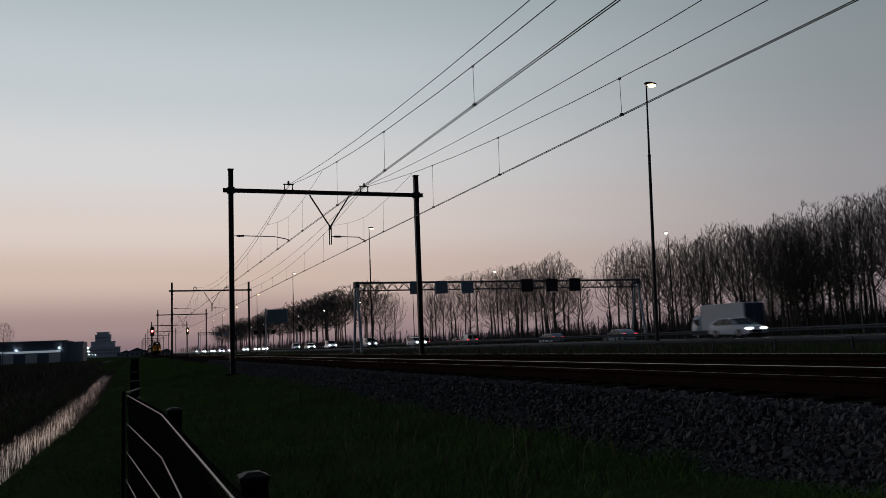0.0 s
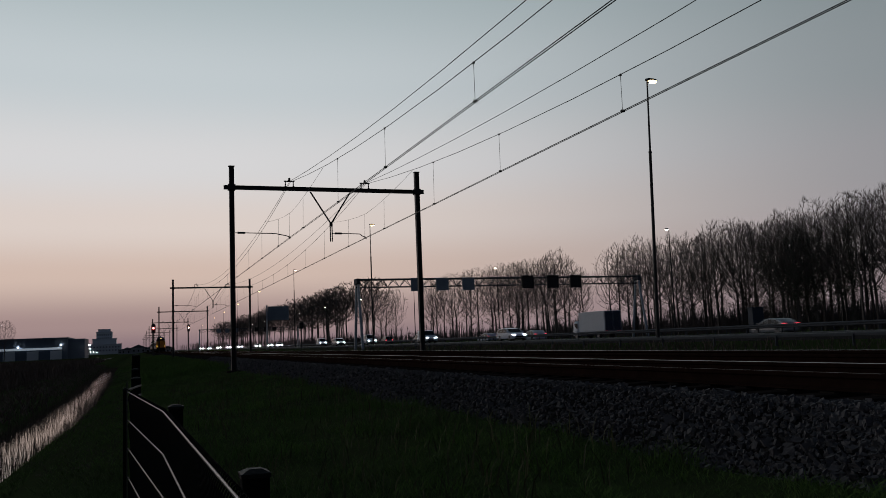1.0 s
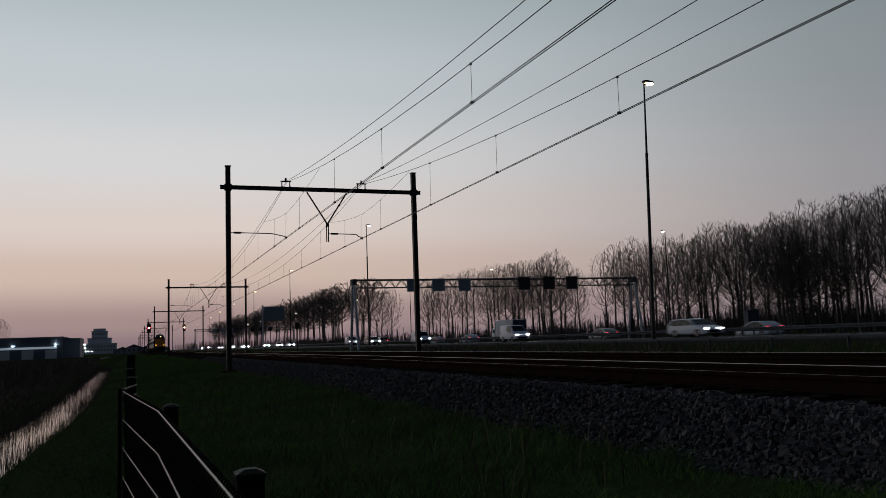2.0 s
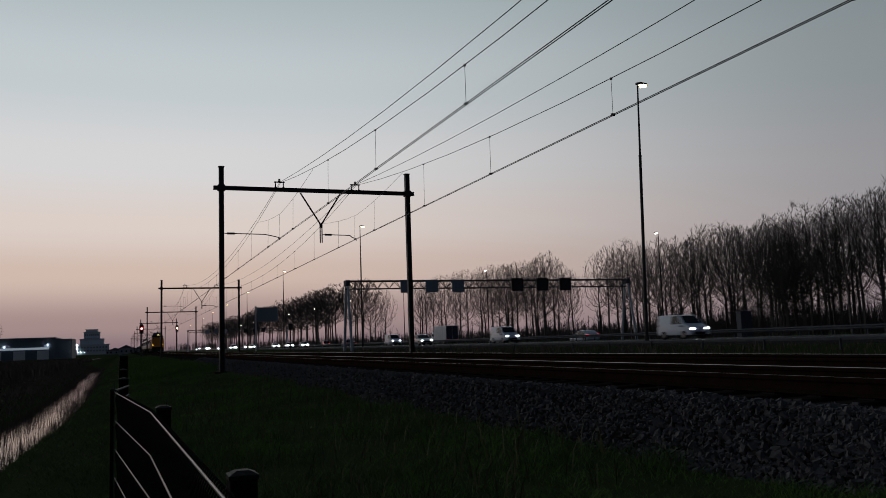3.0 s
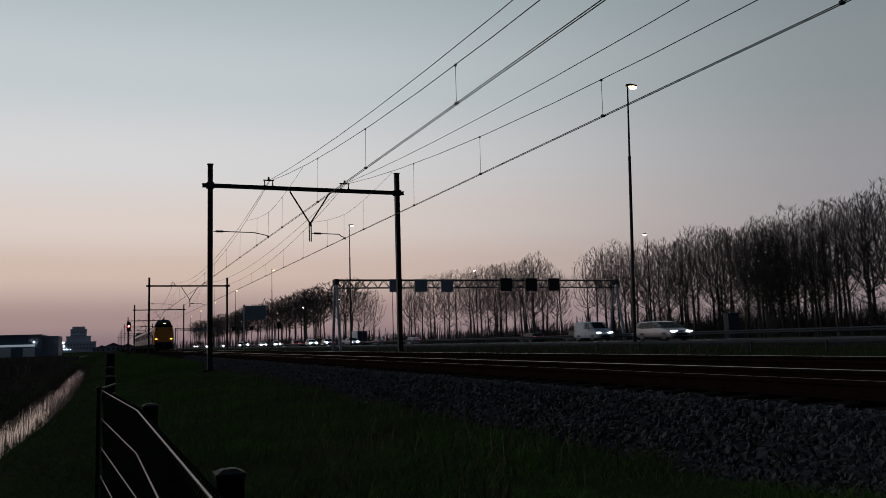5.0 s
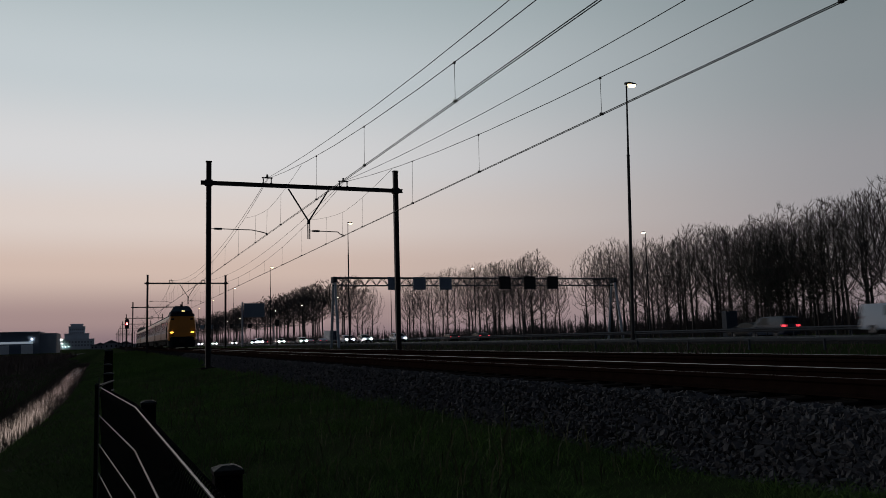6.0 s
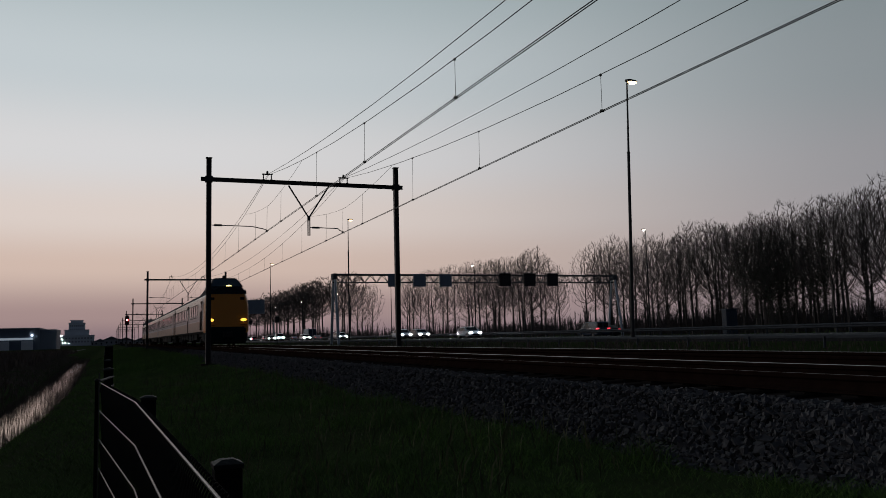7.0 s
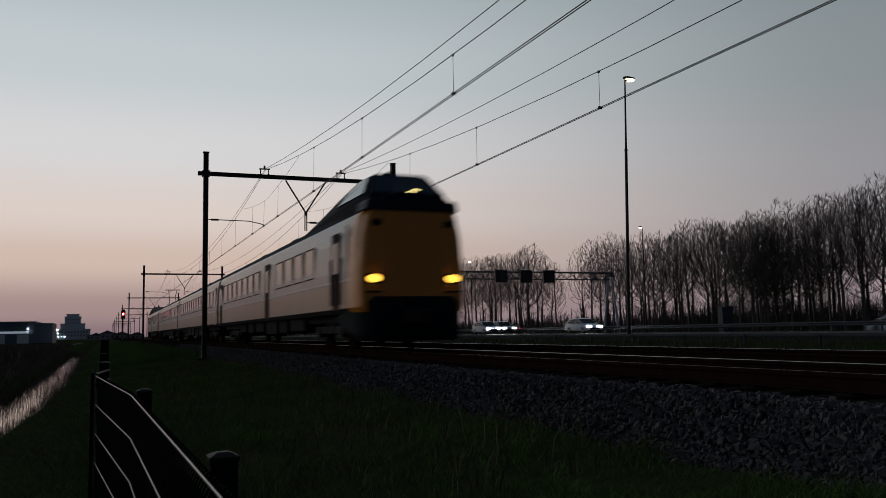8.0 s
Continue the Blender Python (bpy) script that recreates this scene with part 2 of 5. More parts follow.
def prism(bm, outline, x0, x1, index=0, taper=0.0, z_taper=None):
    """A side outline of (y, z) extruded from x0 to x1; above z_taper it narrows by taper per metre."""
    rings = []
    mid = (x0 + x1) / 2
    for x in (x0, x1):
        ring = []
        for y, z in outline:
            k = 1 - taper * max(0.0, z - z_taper) if z_taper is not None else 1
            ring.append(bm.verts.new((mid + (x - mid) * k, y, z)))
        rings.append(ring)
    n = len(outline)
    fs = [bm.faces.new((rings[0][k], rings[1][k], rings[1][(k + 1) % n], rings[0][(k + 1) % n])) for k in range(n)]
    fs += [bm.faces.new(rings[0]), bm.faces.new(rings[1][::-1])]
    for f in fs:
        f.material_index = index
    bmesh.ops.recalc_face_normals(bm, faces=fs)
    return bm


def loft(bm, sections, index=0, caps=True):
    """Skin through rings with the same number of points."""
    rings = [[bm.verts.new(p) for p in s] for s in sections]
    n = len(rings[0])
    fs = []
    for a, b in zip(rings, rings[1:]):
        fs += [bm.faces.new((a[k], a[(k + 1) % n], b[(k + 1) % n], b[k])) for k in range(n)]
    if caps:
        fs += [bm.faces.new(rings[0][::-1]), bm.faces.new(rings[-1])]
    for f in fs:
        f.material_index = index
    bmesh.ops.recalc_face_normals(bm, faces=fs)
    return bm


def nb():
    return bmesh.new()


def empty(name, m=None, label="", category="", group="", kind=""):
    ob = new(name)
    ob.empty_display_size = 0.2
    if m is not None:
        ob.matrix_basis = m
    return tagged(ob, label, category, group, kind)


# ---- ground ----
T1, T2 = 6.92, 10.66          # track centres
XL, XR = 4.21, 13.38          # feet of the catenary masts
Y1, SPAN = 39.64, 66.91       # first portal, and from portal to portal
ROAD_Z = -0.06
PROFILE = [(-3000, -1.5), (-700, -1.5), (-200, -1.5), (-60, -1.45), (-30, -1.4), (-14, -1.4), (-8, -1.36), (-5.5, -1.33), (-4.4, -1.36), (-3.75, -1.5), (-3.5, -1.69),
           (-2.75, -2.0), (-2.0, -1.69), (-1.75, -1.5), (-1.35, -1.38), (-0.5, -1.25), (0.2, -1.16), (0.9, -1.1), (1.6, -1.02), (2.3, -0.93), (3.0, -0.83),
           (3.7, -0.73), (4.3, -0.66), (5.2, -0.72), (8.8, -0.75), (12.4, -0.72), (13.6, -0.7), (15, -0.85), (17, -1.0), (19.5, -0.95), (22, -0.62), (24.3, -0.42),
           (27.2, -0.22), (48.0, -0.22), (48.9, -0.5), (60.9, -0.5), (62, -0.25), (63.5, -0.35), (67, -0.8), (74, -0.9), (110, -0.9), (200, -0.9), (700, -0.9), (3000, -0.9)]


def ditch_shift(y):
    """The ditch swings slightly towards the line and away again."""
    turns = ((15, -0.22), (21, 0.0), (28, 0.27), (40, 0.41), (58, 0.28), (88, -0.08), (110, -0.2))
    for (ya, a), (yb, b) in zip(turns, turns[1:]):
        if y < yb:
            return a + (b - a) * max(0.0, (y - ya) / (yb - ya))
    return turns[-1][1]


def ground_z(x):
    for (xa, za), (xb, zb) in zip(PROFILE, PROFILE[1:]):
        if x <= xb:
            return za + (zb - za) * (x - xa) / (xb - xa)
    return PROFILE[-1][1]


def bumps(x, y):
    """Unevenness of the turf."""
    return noise.noise(Vector((x * 0.6, y * 0.3, 0))) * 0.10 if -60 < x < 24 and not 4.9 < x < 13 else 0.0


def make_ground():
    ys = [-400, -150, -60, -30, -15, -8, -4] + [k * 0.8 for k in range(-2, 50)] + [40 + k * 3 for k in range(40)] + [165 + k * 15 for k in range(30)] + [650, 800, 1100, 1600, 2400, 3500]
    xs = [p[0] for p in PROFILE]
    verts, faces = [], []
    for y in ys:
        for x, z in PROFILE:
            n = bumps(x, y)
            verts.append((x + (ditch_shift(y) if -6 < x < -1.3 else 0.0), y, z + n * (0.4 if -4 < x < -1.5 else 1.0)))
    w = len(xs)
    for j in range(len(ys) - 1):
        for i in range(w - 1):
            faces.append((j * w + i, j * w + i + 1, (j + 1) * w + i + 1, (j + 1) * w + i))
    g = raw("ground", verts, faces, GROUND)
    for p in g.data.polygons:
        p.use_smooth = True
    tagged(g, "dark turf and soil sloping beside the railway", "ground", kind="structure")


def make_water():
    m = bpy.data.materials.new("still_ditch_water")
    m.use_nodes = True
    nt = m.node_tree
    b = nt.nodes["Principled BSDF"]
    b.inputs["Base Color"].default_value = (0.012, 0.014, 0.012, 1)
    b.inputs["Roughness"].default_value = 0.06
    b.inputs["IOR"].default_value = 1.33
    n = nt.nodes.new("ShaderNodeTexNoise")
    n.inputs["Scale"].default_value = 1.4
    bp = nt.nodes.new("ShaderNodeBump")
    bp.inputs["Strength"].default_value, bp.inputs["Distance"].default_value = 0.12, 0.02
    nt.links.new(n.outputs["Fac"], bp.inputs["Height"])
    nt.links.new(bp.outputs[0], b.inputs["Normal"])
    verts, faces = [], []
    for k in range(77):
        y = -20 + k * 1.6
        c = ditch_shift(y) - 2.75
        verts += [(c - 0.8, y, -1.69), (c + 0.75, y, -1.69)]
        if k:
            faces.append((2 * k - 2, 2 * k - 1, 2 * k + 1, 2 * k))
    w = raw("ditch_water", verts, faces, m)
    tagged(w, "narrow still ditch reflecting the pink sky", "water", kind="structure")


def blades(name, spots, heights, width, material, label, category, lean=0.35, seed=1):
    """Upright blades, each a bent strip of two faces; spots are arrays of (x, y, z)."""
    rng = np.random.default_rng(seed)
    n = len(spots)
    a = rng.uniform(0, 2 * np.pi, n)
    side = np.stack([np.cos(a), np.sin(a), np.zeros(n)], 1) * (width * rng.uniform(0.6, 1.4, n))[:, None]
    b = rng.uniform(0, 2 * np.pi, n)
    h = heights * rng.uniform(0.5, 1.3, n)
    tip = np.stack([np.cos(b) * lean * h, np.sin(b) * lean * h, h], 1)
    midp = spots + tip * np.array([0.3, 0.3, 0.6])
    v = np.stack([spots - side, spots + side, midp + side * 0.7, midp - side * 0.7, spots + tip], 1).reshape(-1, 3)
    base = np.arange(n) * 5
    faces = [tuple(q) for q in np.stack([base, base + 1, base + 2, base + 3], 1).tolist()]
    faces += [tuple(q) for q in np.stack([base + 3, base + 2, base + 4], 1).tolist()]
    ob = raw(name, v.tolist(), faces, material)
    return tagged(ob, label, category, kind="stuff")


def spread(rng, n, x0, x1, y0, y1, near=1.7):
    """Spots on the ground, denser towards y0."""
    x = rng.uniform(x0, x1, n)
    y = y0 + (y1 - y0) * rng.uniform(0, 1, n) ** near
    z = np.array([ground_z(v) + bumps(v, w) for v, w in zip(x, y)]) - 0.03
    return np.stack([x, y, z], 1)


def make_greens():
    rng = np.random.default_rng(4)
    s = spread(rng, 120000, -0.3, 4.6, 3.6, 50, 1.5)
    clump = np.array([noise.noise(Vector((x * 0.9, y * 0.55, 3))) + 0.5 * noise.noise(Vector((x * 3, y * 2, 7))) for x, y, _ in s])
    blades("verge_grass", s, 0.06 + 0.21 * np.clip(clump + 0.35, 0.0, 1.2) ** 1.6, 0.0036, GRASS, "rough uneven green grass on the railway verge", "grass", 0.95, 1)
    s = spread(rng, 26000, 0.3, 4.75, 46, 170, 1.3)
    blades("far_verge_grass", s, 0.36, 0.016, GRASS, "rough green grass along the line", "grass", 0.4, 2)
    s = spread(rng, 40000, -1.85, 0.3, 7, 110, 1.6)
    s[:, 0] += np.where(s[:, 0] < -1.3, [ditch_shift(v) for v in s[:, 1]], 0)
    blades("bank_grass", s, 0.10, 0.005, GRASS, "dark grass on the ditch bank", "grass", 1.1, 3)
    s = spread(rng, 6000, -1.8, 0.2, 14, 80, 1.3)
    blades("withered_bank_grass", s, 0.10, 0.006, SEDGE, "withered pale grass among the green of the bank", "grass", 1.4, 14)
    s = spread(rng, 34000, -14, -3.65, 14, 130, 1.6)
    s[:, 0] += np.where(s[:, 0] > -6, [ditch_shift(v) for v in s[:, 1]], 0)
    blades("field_grass", s, 0.24, 0.018, SEDGE, "dark withered meadow grass beyond the ditch", "grass", 0.8, 5)
    s = spread(rng, 24000, -60, -6, 48, 190, 1.0)
    blades("sedge_field", s, 0.85, 0.05, SEDGE, "belt of brown withered sedge in the field", "reeds", 0.3, 6)
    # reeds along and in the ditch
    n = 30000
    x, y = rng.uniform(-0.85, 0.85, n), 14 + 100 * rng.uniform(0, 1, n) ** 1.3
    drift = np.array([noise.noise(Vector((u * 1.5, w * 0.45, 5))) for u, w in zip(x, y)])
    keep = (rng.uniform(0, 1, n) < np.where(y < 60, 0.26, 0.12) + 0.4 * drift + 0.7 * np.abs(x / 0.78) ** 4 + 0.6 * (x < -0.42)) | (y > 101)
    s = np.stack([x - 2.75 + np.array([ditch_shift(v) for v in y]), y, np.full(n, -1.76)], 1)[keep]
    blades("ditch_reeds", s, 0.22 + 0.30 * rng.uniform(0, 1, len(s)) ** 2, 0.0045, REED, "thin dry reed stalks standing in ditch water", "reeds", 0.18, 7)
    # weeds at the toe of the ballast and on the verge
    s = spread(rng, 1400, 1.0, 4.6, 6, 34, 1.3)
    blades("verge_weeds", s, 0.28, 0.009, WEED, "pale flowering weed stalks among the grass", "weeds", 0.4, 8)
    s = spread(rng, 14000, 14.2, 27, 20, 130, 1.0)
    blades("strip_grass", s, 0.26, 0.014, SEDGE, "unmown grass strip between railway and motorway", "grass", 0.4, 9)


# ---- railway ----
def rail_mesh(y0, y1):
    """Flat-bottomed rail: foot, web and head, with a bright running band."""
    half = [(0.066, -0.17), (0.066, -0.158), (0.014, -0.135), (0.0085, -0.1), (0.0085, -0.06), (0.034, -0.042), (0.036, -0.013), (0.027, 0.0)]
    ring = half + [(-x, z) for x, z in half[::-1]]
    bm = nb()
    loft(bm, [[(x, y, z) for x, z in ring] for y in (y0, y1)])
    bm.normal_update()
    for f in bm.faces:
        if f.normal.z > 0.9 and f.calc_center_median().z > -0.02:
            f.material_index = 1
    return bm


def make_tracks():
    y0, y1 = -60.0, 700.0
    for tx, side in ((T1, "near"), (T2, "far")):
        tr = empty("railway_track", pose(tx, 0, 0), "steel rails with bright heads on concrete sleepers", "railway track", "the two tracks", "structure")
        for dx in (-0.7525, 0.7525):
            r = part("rail", rail_mesh(y0, y1), (RAIL_SIDE, RAIL_TOP), tr)
            r.matrix_basis = pose(dx, 0, 0, 0, -math.copysign(2.86, dx), 0)
        bm = nb()
        box(bm, (-1.3, -0.13, -0.37), (1.3, 0.13, -0.185), 0.02)
        box(bm, (-0.86, -0.09, -0.19), (-0.64, 0.09, -0.172))
        box(bm, (0.64, -0.09, -0.19), (0.86, 0.09, -0.172))
        first = part("sleeper", bm, SLEEPER, tr)
        first.location.y = 2.0
        for k in range(1, 140):
            share(first, "sleeper", pose(0, 2.0 + 0.6 * k, 0), tr)
        verts, faces = [], []
        for k in range(140, 900):
            y = 2.0 + 0.6 * k
            b = len(verts)
            verts += [(sx, y + sy, z) for z in (-0.37, -0.185) for sx, sy in ((-1.3, -0.12), (1.3, -0.12), (1.3, 0.12), (-1.3, 0.12))]
            faces += [(b + 4, b + 5, b + 6, b + 7), (b, b + 1, b + 5, b + 4), (b + 3, b, b + 4, b + 7)]
        far = raw("far_sleepers", verts, faces, SLEEPER, tr)
        tagged(far, kind="stuff")


def ballast_z(x):
    """Top of the ballast bed across the line."""
    if x < 5.25:
        return -0.22 - (5.25 - x) / 1.5
    if x > 12.35:
        return -0.22 - (x - 12.35) / 1.5
    return -0.22


def stone_shape(rng, size):
    v = np.array([(x, y, z) for z in (-1, 1) for x, y in ((-1, -1), (1, -1), (1, 1), (-1, 1))], float)
    v *= rng.uniform(0.45, 1.0, (8, 1)) * size * np.array([1.0, 0.8, 0.65])
    v += rng.uniform(-0.25, 0.25, (8, 3)) * size
    q = Euler(rng.uniform(0, 6.28, 3).tolist()).to_matrix()
    return v @ np.array(q).T


STONE_FACES = [(0, 3, 2, 1), (4, 5, 6, 7), (0, 1, 5, 4), (1, 2, 6, 5), (2, 3, 7, 6), (3, 0, 4, 7)]


def make_ballast():
    xs = [4.2, 4.5, 4.7, 4.9, 5.1, 5.25, 5.6, 6.2, 7.6, 8.4, 8.8, 9.2, 10, 11.4, 12, 12.35, 12.7, 13.1, 13.5]
    ys = [-60, -20, 0] + [1 + 0.5 * k for k in range(80)] + [42 + 2 * k for k in range(60)] + [170, 200, 260, 350, 500, 700]
    verts, faces = [], []
    for y in ys:
        for x in xs:
            verts.append((x, y, ballast_z(x) + 0.025 * noise.noise(Vector((x * 5, y * 3, 1)))))
    w = len(xs)
    for j in range(len(ys) - 1):
        for i in range(w - 1):
            faces.append((j * w + i, j * w + i + 1, (j + 1) * w + i + 1, (j + 1) * w + i))
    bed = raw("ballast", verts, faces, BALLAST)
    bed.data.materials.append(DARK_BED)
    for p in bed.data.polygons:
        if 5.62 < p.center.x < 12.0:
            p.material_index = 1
    tagged(bed, "grey crushed stone ballast bed under the tracks", "ballast", kind="structure")
    rng = np.random.default_rng(11)
    pool = [stone_shape(rng, 1.0) for _ in range(60)]
    verts, faces = [], []
    n = 32000
    ys = 3.5 + 62 * rng.uniform(0, 1, n) ** 2.4
    xs = np.where(rng.uniform(0, 1, n) < 0.93, rng.uniform(4.28, 5.62, n), rng.uniform(12.0, 12.6, n))
    sizes = rng.uniform(0.014, 0.031, n) * (1 + 0.6 * (rng.uniform(0, 1, n) > 0.9))
    sizes *= 1 + np.clip((ys - 12) / 60, 0, 0.25)
    singles = []
    for k in range(n):
        x, y, s = xs[k], ys[k], sizes[k]
        p = (x, y, ballast_z(x) + s * rng.uniform(0.1, 0.7))
        if 6.4 < y < 9.5 and x < 5.5 and len(singles) < 300 and s > 0.024:
            singles.append((p, s, k))
            continue
        b = len(verts)
        verts += (pool[k % 60] * s + p).tolist()
        faces += [tuple(b + i for i in f) for f in STONE_FACES]
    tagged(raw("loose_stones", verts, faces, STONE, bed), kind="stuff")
    meshes = []
    for v in pool[:12]:
        me = bpy.data.meshes.new("stone")
        me.from_pydata((v * 0.027).tolist(), [], STONE_FACES)
        me.materials.append(STONE_ONE)
        meshes.append(me)
    for p, s, k in singles:
        o = new("stone", meshes[k % 12])
        o.parent = bed
        o.matrix_basis = Matrix.Translation(p) @ Euler((k * 0.7, k * 1.3, k * 2.1)).to_matrix().to_4x4()


def portal():
    """Catenary portal over both tracks; the origin is at rail height between the masts."""
    half = (XR - XL) / 2
    p = empty("catenary_portal", None, "dark steel catenary portal spanning both railway tracks", "catenary portal", "catenary portals along the line")

    def hbeam(bm, a, b, w):
        """An H-section along an axis."""
        a, b = Vector(a), Vector(b)
        d = (b - a).normalized()
        u = Vector((0, 1, 0))
        v = d.cross(u)
        for c, su, sv in ((v * (w / 2 - 0.012), w, 0.024), (v * -(w / 2 - 0.012), w, 0.024), (v * 0, 0.02, w - 0.05)):
            corners = []
            for e in (a, b):
                corners.append([e + c + u * (i * su / 2) + v * (j * sv / 2) for i, j in ((-1, -1), (1, -1), (1, 1), (-1, 1))])
            loft(bm, corners)

    for x in (-half, half):
        bm = nb()
        hbeam(bm, (x, 0, -0.65), (x, 0, 8.92), 0.22)
        box(bm, (x - 0.14, -0.14, 8.92), (x + 0.14, 0.14, 8.95))
        part("mast", bm, STEEL, p)
        bm = nb()
        box(bm, (x - 0.3, -0.3, -1.0), (x + 0.3, 0.3, -0.6), 0.05)
        part("foundation", bm, SLEEPER, p, "dark concrete foundation block")
    bm = nb()
    hbeam(bm, (-half - 0.36, 0, 7.93), (half + 0.36, 0, 7.93), 0.18)
    part("crossbeam", bm, STEEL, p)
    for x in (-half, half):
        bm = nb()
        box(bm, (x - 0.17, -0.15, 7.79), (x + 0.17, 0.15, 8.07), 0.015)
        part("clamp", bm, STEEL, p)
    for tx in (T1, T2):
        x = tx - (XL + XR) / 2
        bm = nb()
        for s in (-0.19, 0.19):
            bar(bm, (x + s, 0, 7.98), (x + s, 0, 8.3), 0.026)
            box(bm, (x + s - 0.05, -0.06, 8.0), (x + s + 0.05, 0.06, 8.05), 0.01)
        box(bm, (x - 0.25, -0.05, 8.27), (x + 0.25, 0.05, 8.32), 0.01)
        part("bracket", bm, STEEL, p)
        bm = nb()
        for k in range(4):
            bar(bm, (x, 0, 8.31 + 0.04 * k), (x, 0, 8.335 + 0.04 * k), 0.085 - 0.012 * k, 0.045, 10)
        part("insulator", bm, PORCELAIN, p, "ribbed dark insulator")
    # the V-shaped drop tube between the tracks
    xm = (T1 + T2) / 2 + 0.12 - (XL + XR) / 2
    bm = nb()
    for s in (-0.98, 0.98):
        bar(bm, (xm + s, 0, 7.8), (xm, 0, 6.25), 0.038)
    box(bm, (xm - 0.07, -0.05, 6.12), (xm + 0.07, 0.05, 6.3), 0.015)
    for s in (-0.045, 0.045):
        bar(bm, (xm + s, 0, 6.2), (xm + s, 0, 5.38), 0.028)
    part("drop_bracket", bm, STEEL, p)
    for x0, x1 in ((-half + 0.13, T1 - 0.12 - (XL + XR) / 2), (xm + 0.06, T2 - 0.1 - (XL + XR) / 2)):
        bm = nb()
        bar(bm, (x0, 0, 5.78), (x0 + 0.35, 0, 5.78), 0.02)
        bar(bm, (x0 + 0.12, 0, 5.78), (x0 + 0.46, 0, 5.78), 0.05, 0.05, 8)
        pts = [(x0 + 0.45, 5.78), (x0 + 0.5 + (x1 - x0) * 0.55, 5.76), (x1 - 0.1, 5.66), (x1 + 0.1, 5.6)]
        for (xa, za), (xb, zb) in zip(pts, pts[1:]):
            bar(bm, (xa, 0, za), (xb, 0, zb), 0.022)
        bar(bm, (x1 + 0.1, 0, 5.62), (x1 + 0.1, 0, 5.5), 0.015)
        part("steady_arm", bm, STEEL, p)
    return p


def make_portals():
    p = portal()
    xm = (XL + XR) / 2
    p.matrix_basis = pose(xm, Y1, 0)
    for k in (-1, *range(1, 9)):
        copy_thing(p, pose(xm, Y1 + SPAN * k, 0))


def contact_x(tx, y):
    """The zigzag of the contact wire from portal to portal."""
    k = (y - Y1) / SPAN
    f = k - math.floor(k)
    s = -0.04 if math.floor(k) % 2 == 0 else 0.04
    return tx + 0.07 + s * (1 - 2 * f)


def wire(points, r):
    """One continuous wire through points that run along the line."""
    bm = nb()
    loft(bm, [[(x + r * math.cos(a * 1.2566), y, z + r * math.sin(a * 1.2566)) for a in range(5)] for x, y, z in points])
    return bm


def make_wires():
    half, rad = SPAN / 2, 0.0105
    spans = range(-1, 8)
    for tx in (T1, T2):
        w = empty("catenary_wires", None, "thin dark overhead contact and messenger wires with droppers", "overhead wire", "overhead wires of the tracks")
        low, top, sag = (6.9, 1.4, 0.22) if tx == T1 else (7.03, 1.27, -0.02)

        def mess(y, mid):
            return 6.34 + 1.93 * abs((y - mid) / half) ** 2.2

        contact, messenger, feeder = [], [], []
        for k in spans:
            ya = Y1 + SPAN * k
            mid = ya + half
            contact.append((contact_x(tx, ya + 0.01), ya, 5.6))
            for j in range(16):
                y = ya + SPAN * j / 16
                r = ((y - mid) / half) ** 2
                messenger.append((tx + 0.06, y, mess(y, mid)))
                feeder.append((tx + 0.03 + sag * (1 - r), y, low + top * r))
        for s in (-0.03, 0.03):
            part("contact_wire", wire([(x + s, y, z) for x, y, z in contact], rad), WIRE, w)
        part("messenger_wire", wire(messenger, rad), WIRE, w)
        part("feeder_wire", wire(feeder, rad), WIRE, w)
        for k in (-1, 0, 1, 2):
            mid = Y1 + SPAN * k + half
            for o in (-23.5, -17.3, -10.27, -3.3, 3.3, 10.27, 17.3, 23.5):
                y = mid + o
                x = contact_x(tx, y)
                bm = nb()
                bar(bm, (tx + 0.06, y, mess(y, mid)), (x, y, 5.6), 0.006, None, 5)
                box(bm, (x - 0.045, y - 0.03, 5.58), (x + 0.045, y + 0.03, 5.64), 0.01)
                box(bm, (tx + 0.04, y - 0.03, mess(y, mid) - 0.03), (tx + 0.08, y + 0.03, mess(y, mid) + 0.02))
                part("dropper", bm, WIRE, w)
        # stitch wires that pass below each portal
        for k in (-1, 0, 1, 2, 3):
            y0 = Y1 + SPAN * k
            low_z = [(d, 6.8 + 0.62 * abs(d / 7.4) ** 1.5) for d in (-7.4, -5.6, -3.6, -1.8, 0.0, 1.8, 3.6, 5.6, 7.4)]
            part("stitch_wire", wire([(tx + 0.06, y0 + d, z) for d, z in low_z], 0.007), WIRE, w)
            for d in (-3.1, 0.4, 3.8):
                z = 6.8 + 0.62 * abs(d / 7.4) ** 1.5
                x = contact_x(tx, y0 + d)
                bm = nb()
                bar(bm, (tx + 0.06, y0 + d, z), (x, y0 + d, 5.6), 0.006, None, 5)
                box(bm, (x - 0.045, y0 + d - 0.03, 5.58), (x + 0.045, y0 + d + 0.03, 5.64), 0.01)
                part("dropper", bm, WIRE, w)


make_ground()
make_water()
make_tracks()
make_ballast()
make_portals()
make_wires()


# ---- motorway ----
FAR_Z = -0.36


